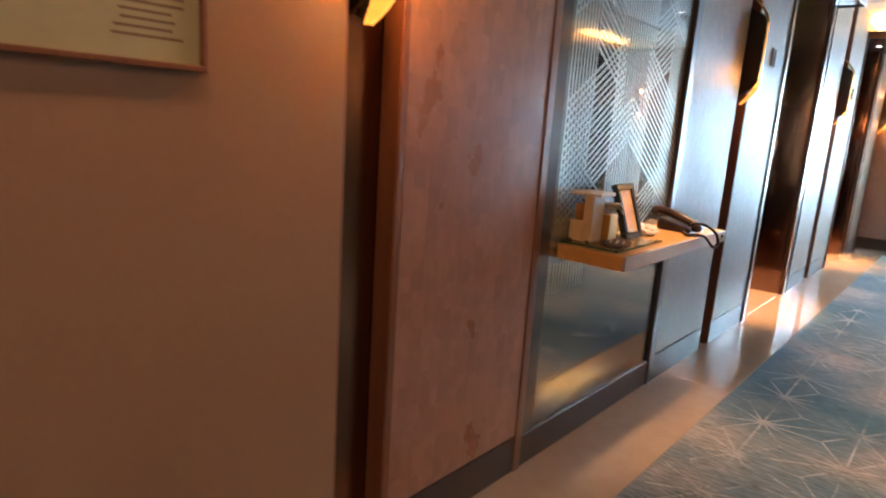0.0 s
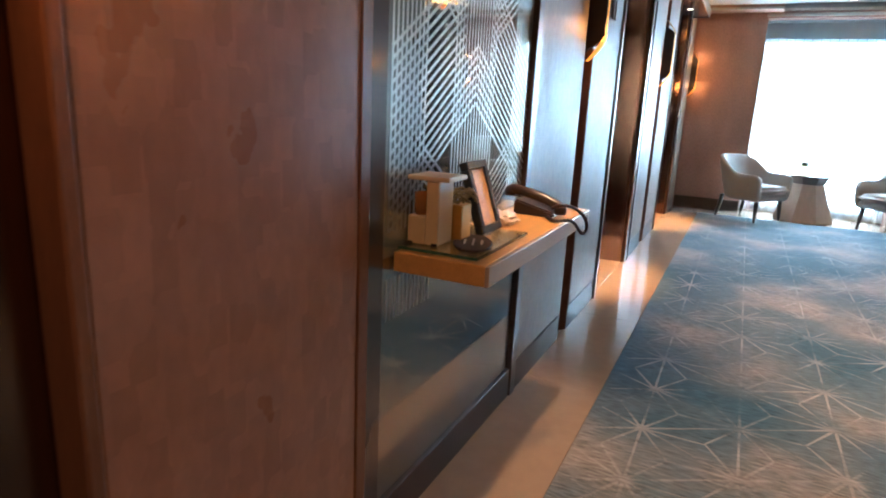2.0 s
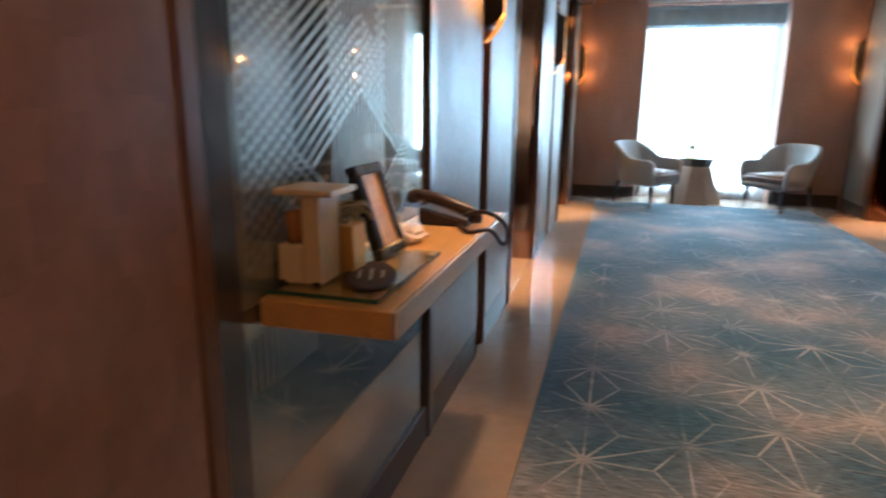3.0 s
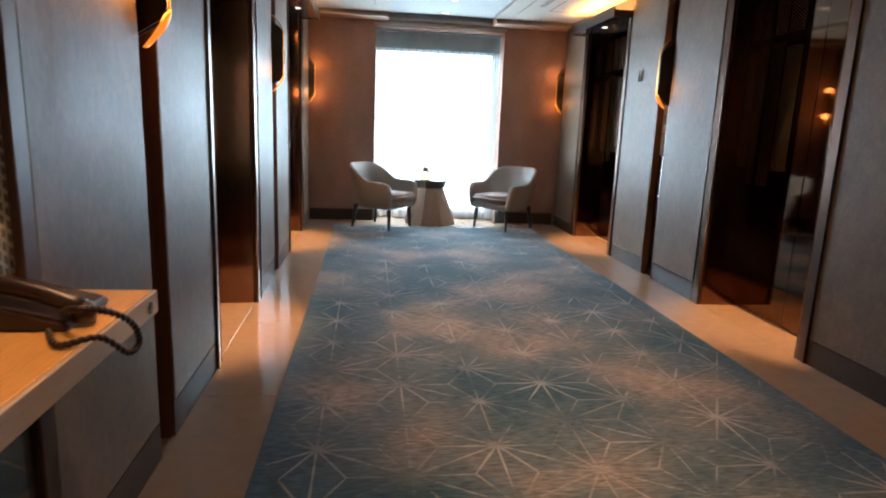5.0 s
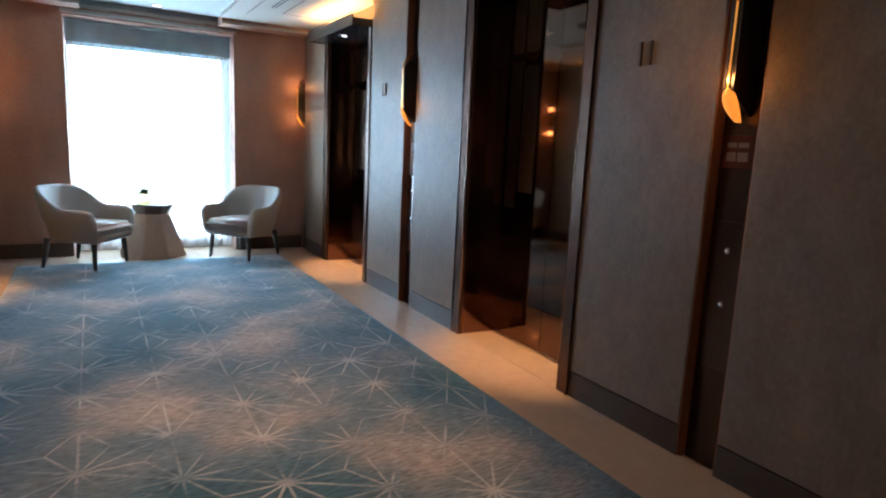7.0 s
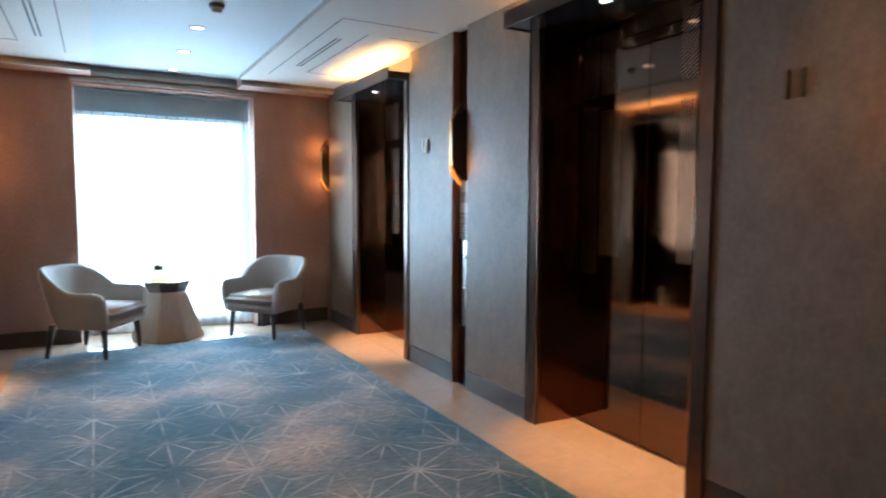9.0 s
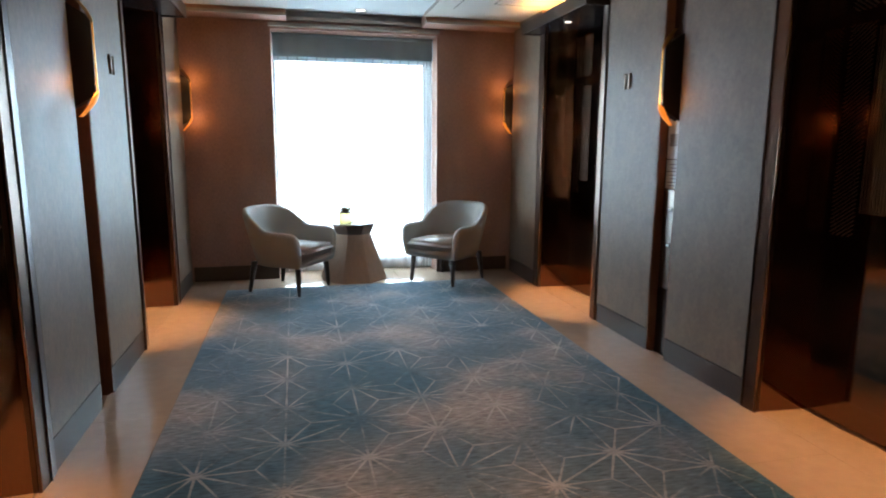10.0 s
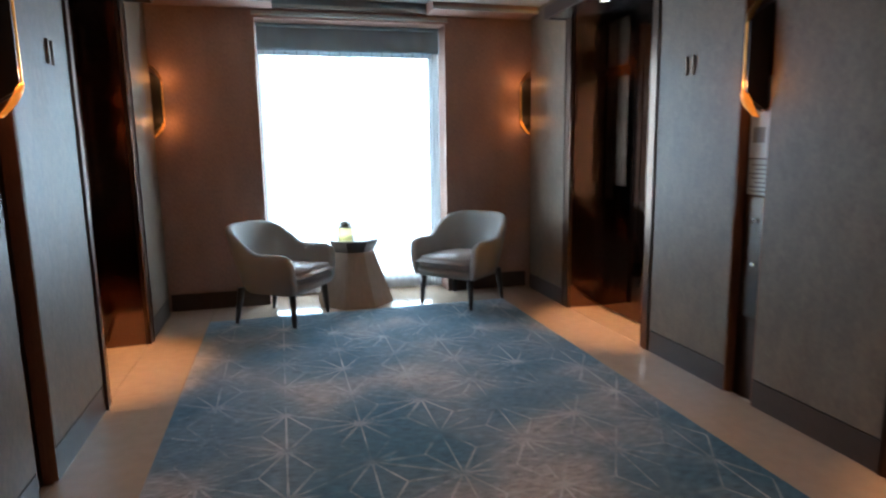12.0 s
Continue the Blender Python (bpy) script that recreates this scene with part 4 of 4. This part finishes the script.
part("easel", prism(bmesh.new(), [(-0.02, 0.0165), (0.02, 0.0165), (0.02, 0.022), (-0.02, 0.022)], 0.01, 0.17), BLACK, pf)
bm = bmesh.new()
bmesh.ops.create_icosphere(bm, subdivisions=3, radius=1.0)
for v in bm.verts:
    p = v.co.copy()
    k = 1 + 0.28 * math.sin(7 * p.x + 3 * p.y) * math.sin(6 * p.y - 4 * p.z) + 0.16 * math.sin(13 * p.z + 9 * p.x)
    v.co = Vector((-1.585 + 0.045 * p.x * k, 3.03 + 0.055 * p.y * k, max(SZ + 0.0005, SZ + 0.018 + 0.026 * p.z * k)))
thing("folded_tissue", bm, mat("pink_white_tissue", (0.80, 0.68, 0.62), 0.6, 0, 0.4, 30, 0.12), "crumpled pinkish white tissue on the shelf", "tissue")

# telephone
ph = empty("telephone", pose(-1.555, 3.36, SZ + 0.0005, 0, 0, 0), "dark brown desk telephone with handset and coiled cord", "telephone")
bm = bmesh.new()
v = [bm.verts.new(p) for p in ((-0.075, -0.10, 0), (0.085, -0.10, 0), (0.085, 0.10, 0), (-0.075, 0.10, 0), (-0.075, -0.095, 0.056), (0.080, -0.095, 0.018), (0.080, 0.095, 0.018), (-0.075, 0.095, 0.056))]
for f in ((0, 3, 2, 1), (4, 5, 6, 7), (0, 1, 5, 4), (1, 2, 6, 5), (2, 3, 7, 6), (3, 0, 4, 7)):
    bm.faces.new([v[i] for i in f])
bmesh.ops.bevel(bm, geom=bm.edges[:], offset=0.006, segments=2, affect="EDGES")
part("base", bm, PHONE, ph)
bm = bmesh.new()
pts = []
for i in range(13):
    u = i / 12
    pts.append((-0.105 + 0.20 * u, -0.055, 0.088 - 0.052 * u + 0.010 * math.sin(math.pi * u)))
tube(bm, pts, 0.019, 10)
for end in (0, -1):
    p = pts[end]
    lathe(bm, [(0.021, p[2] - 0.026), (0.023, p[2] - 0.01), (0.019, p[2] + 0.008), (0.006, p[2] + 0.014)], 14, p[0], p[1])
part("handset", bm, PHONE, ph, "curved handset", smooth=True)
bm = bmesh.new()
for r in range(4):
    for c in range(3):
        x, y = -0.03 + r * 0.024, 0.005 + c * 0.026
        z = 0.056 - (x + 0.075) * 0.245 + 0.001
        box(bm, x - 0.008, x + 0.008, y - 0.009, y + 0.009, z, z + 0.004)
part("keypad", bm, GREYINK, ph, "grey keys")
core = [Vector((0.07, -0.08, 0.035)), Vector((0.115, -0.13, 0.056)), Vector((0.160, -0.125, 0.052)), Vector((0.193, -0.085, 0.016)), Vector((0.200, -0.065, -0.030)), Vector((0.190, -0.100, -0.040)), Vector((0.162, -0.150, 0.008)), Vector((0.110, -0.190, 0.008)), Vector((0.06, -0.12, 0.010))]
fine = []
for i in range(len(core) - 1):
    a = core[max(i - 1, 0)]; b2 = core[i]; c2 = core[i + 1]; d2 = core[min(i + 2, len(core) - 1)]
    for k in range(22):
        t = k / 22
        fine.append(0.5 * ((2 * b2) + (c2 - a) * t + (2 * a - 5 * b2 + 4 * c2 - d2) * t * t + (3 * b2 - a - 3 * c2 + d2) * t ** 3))
coil = []
for i, p in enumerate(fine):
    d = (fine[min(i + 1, len(fine) - 1)] - fine[max(i - 1, 0)]).normalized()
    n1 = d.cross(Vector((0.3, 0.5, 0.8))).normalized()
    n2 = d.cross(n1)
    coil.append(p + 0.0016 * (math.cos(i * 1.5) * n1 + math.sin(i * 1.5) * n2))
part("cord", tube(bmesh.new(), coil, 0.0058, 7), PHONE, ph, "black coiled cord", smooth=True)

# ---- framed certificate on the lacquer panel ----
ct = empty("framed_certificate", pose(XL, 0, 0), "cream certificate in a thin brown frame on the wall", "framed certificate")
FY0, FY1, FZ0, FZ1 = 0.40, 1.068, 1.362, 1.84
for y0, y1, z0, z1 in ((FY0, FY1, FZ0, FZ0 + 0.012), (FY0, FY1, FZ1 - 0.012, FZ1), (FY0, FY0 + 0.012, FZ0 + 0.0125, FZ1 - 0.0125), (FY1 - 0.012, FY1, FZ0 + 0.0125, FZ1 - 0.0125)):
    part("frame_bar", B(0.001, 0.018, y0, y1, z0, z1, 0.002, 1), WOOD, ct)
part("paper", B(0.001, 0.008, FY0 + 0.0125, FY1 - 0.0125, FZ0 + 0.0125, FZ1 - 0.0125), PAPERW, ct, "cream printed paper")
for i in range(11):
    z = FZ0 + 0.05 + i * 0.014
    part("text_line", B(0.008, 0.0086, FY1 - 0.17 + random.random() * 0.02, FY1 - 0.04 - random.random() * 0.03, z, z + 0.005), INK, ct)
for i, (a, b2) in enumerate(((0.55, 0.66), (0.70, 0.80), (0.55, 0.68), (0.72, 0.83))):
    z = FZ0 + 0.10 + i * 0.045
    part("text_line", B(0.008, 0.0086, a, b2, z, z + 0.005), INK, ct)
bm = lathe(bmesh.new(), [(0.035, 0), (0.035, 0.0006)], 24)
for v2 in bm.verts:
    v2.co = Vector((0.0081 + v2.co.z, 0.61 + v2.co.x, FZ0 + 0.06 + v2.co.y))
part("seal", bm, mat("grey_seal", (0.33, 0.30, 0.24), 0.6), ct)

# ---- call plates and notices in the east niches ----
for y0, y1, red in ((NE[0], NE[1], True), (NE[2], NE[3], False)):
    ym = (y0 + y1) / 2
    xb = XR + PT - 0.012
    c = empty("call_panel", pose(xb, ym, 0), "dark brushed metal lift call plate with round buttons", "call panel", "lift call panels")
    part("plate", B(-0.010, -0.0005, -0.075, 0.085, 0.45, 1.105, 0.003, 1), STEEL if not red else BRONZE_DARK, c)
    for z in (0.979, 0.745):
        bm = lathe(bmesh.new(), [(0.016, 0), (0.016, 0.006), (0.010, 0.009)], 18)
        for v2 in bm.verts:
            v2.co = Vector((-0.010 - v2.co.z, v2.co.x, z + v2.co.y))
        btn = part("button", bm, CHROME, c, "round metal button", smooth=True)
        bm = lathe(bmesh.new(), [(0.006, 0), (0.006, 0.002)], 12)
        for v2 in bm.verts:
            v2.co = Vector((-0.0192 - v2.co.z, v2.co.x, z + v2.co.y))
        part("button_lamp", bm, mat("button_led", (0.7, 0.7, 0.7), 0.4, emit=(1.0, 0.95, 0.9), strength=0.12), btn, "small white indicator")
    if red:
        s = empty("fire_notice", pose(xb, ym, 0), "red safety notice with white pictograms", "sign")
        part("plate", B(-0.006, -0.0005, -0.055, 0.085, 1.328, 1.466, 0.002, 1), RED, s)
        for ya, yb, za, zb in ((-0.035, 0.012, 1.415, 1.436), (0.02, 0.065, 1.415, 1.436), (-0.035, 0.012, 1.358, 1.396), (0.02, 0.065, 1.358, 1.396)):
            part("pictogram", B(-0.0068, -0.006, ya, yb, za, zb), mat("warm_grey_print", (0.27, 0.21, 0.19), 0.5), s)
    else:
        s = empty("white_notice", pose(xb, ym, 0), "white printed notice with a dark square above call buttons", "sign")
        part("plate", B(-0.006, -0.0005, -0.085, 0.085, 1.306, 1.56, 0.002, 1), WHITE, s)
        part("header", B(-0.010, -0.0005, -0.085, 0.03, 1.563, 1.72, 0.002, 1), mat("blue_grey_plate", (0.17, 0.20, 0.23), 0.4, 0, 0.5, 4, 0.1), s, "blue-grey header plate")
        part("picture", B(-0.0068, -0.006, -0.02, 0.06, 1.385, 1.465), mat("grey_print", (0.30, 0.27, 0.24), 0.6), s)
        part("lower_sheet", B(-0.0072, -0.0005, -0.08, 0.08, 1.115, 1.30), mat("pale_green_card", (0.56, 0.60, 0.57), 0.5), s)
        for i in range(7):
            part("text_line", B(-0.0080, -0.0073, -0.06, 0.05 + 0.02 * math.sin(i * 2.1), 1.130 + i * 0.023, 1.136 + i * 0.023), GREYINK, s)

# ---- ceiling fittings ----
SPOTS = {2: (48, 80), 4: (94, 80), 6: (166, 58), 8: (162, 60), 10: (18, 140), 12: (18, 140)}   # watts and cone of the lit ones
for k in range(14):
    y = 10.11 - 0.83 * k
    d = empty("ceiling_light", pose(0.035, y, ZC - 0.001), "small round white ceiling downlight", "downlight", "ceiling downlights")
    part("ring", lathe(bmesh.new(), [(0.060, -0.006), (0.062, 0.0), (0.045, 0.0), (0.045, -0.005)], 24, cap=False), SOFF, d)
    part("diffuser", lathe(bmesh.new(), [(0.044, -0.003), (0.044, 0.0)], 24), LIT, d)
    if k in SPOTS:
        lamp("ceiling_spot", "SPOT", look((0.035, y, ZC - 0.02), (0.035, y, 0)), SPOTS[k][0], WARM, soft=0.04, spot=SPOTS[k][1], blend=0.9)
# unseen soffit downlights: one inferred over the shelf, two added to brighten wall panels
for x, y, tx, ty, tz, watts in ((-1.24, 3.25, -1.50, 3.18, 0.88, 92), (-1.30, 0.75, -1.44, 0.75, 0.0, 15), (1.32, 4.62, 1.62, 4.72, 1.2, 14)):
    d = empty("unseen_soffit_light", pose(x, y, ZS - 0.001), "small round soffit downlight, unseen", "downlight", "soffit downlights")
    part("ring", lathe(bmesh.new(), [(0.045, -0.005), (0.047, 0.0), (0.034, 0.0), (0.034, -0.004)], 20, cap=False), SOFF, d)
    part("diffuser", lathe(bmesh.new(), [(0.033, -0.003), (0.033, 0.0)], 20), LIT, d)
    lamp("unseen_soffit_spot", "SPOT", look((x, y, ZS - 0.02), (tx, ty, tz)), watts, WARM, soft=0.07, spot=38 if watts > 50 else 56 if tz else 95, blend=0.9)
sd = empty("smoke_detector", pose(0.07, 7.81, ZC), "small grey ceiling detector", "smoke detector")
part("base", lathe(bmesh.new(), [(0.05, -0.001), (0.05, -0.018), (0.045, -0.022)], 24), GREYINK, sd)
part("head", lathe(bmesh.new(), [(0.034, -0.0225), (0.030, -0.05), (0.02, -0.056)], 20), SOFF, sd, smooth=True)
# access panel gaps and air slots in the east soffit and their twins in the west one
for s in (1, -1):
    ox = (XL + XR) / 2
    for k, yo in enumerate((0.0, -2.985)):
        v = empty("air_vent", pose(0, 0, 0), "slim black linear air slots in the soffit", "air vent", "soffit air vents")
        for x0, x1, y0, y1 in ((0.985, 1.000, 8.05, 9.15), (1.02, 1.035, 8.05, 9.15)):
            a, b = sorted((ox + s * (x0 - ox), ox + s * (x1 - ox)))
            part("slot", B(a, b, y0 + yo, y1 + yo, ZS - 0.002, ZS + 0.0), GROOVE, v)
        h = empty("ceiling_hatch", pose(0, 0, 0), "white access hatch with a dark shadow gap", "access hatch", "soffit access hatches")
        for x0, x1, y0, y1 in ((0.85, 0.858, 7.535, 9.65), (0.859, 1.60, 7.535, 7.543), (1.16, 1.168, 7.84, 9.38), (1.169, 1.60, 9.372, 9.38), (1.345, 1.60, 7.84, 7.848)):
            a, b = sorted((ox + s * (x0 - ox), ox + s * (x1 - ox)))
            part("gap", B(a, b, y0 + yo, y1 + yo, ZS - 0.002, ZS + 0.0), GROOVE, h)

# ---- stone floor tiles ----
def tiles():
    rows = []
    y = 3.77 - 5 * 1.09
    ys = [y + 1.09 * i for i in range(12)]
    for x0, x1 in ((XL - 0.02, CX0 - 0.002), (CX1 + 0.002, XR + 0.02)):
        for y0 in ys:
            y1 = min(y0 + 1.09, YE + 0.7)
            rows.append((x0, x1, y0, y1))
    for x0, x1, y0, y1 in rows:
        if y1 - y0 < 0.1 or y0 > YE:
            continue
        yield x0, x1, y0, y1
    for i in range(3):
        w3 = (CX1 - CX0) / 3
        yield CX0 + i * w3, CX0 + (i + 1) * w3, CY1 + 0.002, YE + 0.7
    for side, xf in ((-1, XL), (1, XR)):
        for y0, y1 in (E1, E2):
            a, b = sorted((xf + side * 0.0205, xf + side * (DOOR_X - 0.0185)))
            yield a, b, y0 + 0.02, y1 - 0.02


for x0, x1, y0, y1 in tiles():
    gap = 0.0008
    part("tile", B(x0 + gap, x1 - gap, y0 + gap, y1 - gap, -0.0115, 0.0, 0.0008, 1), MARBLE, floor)
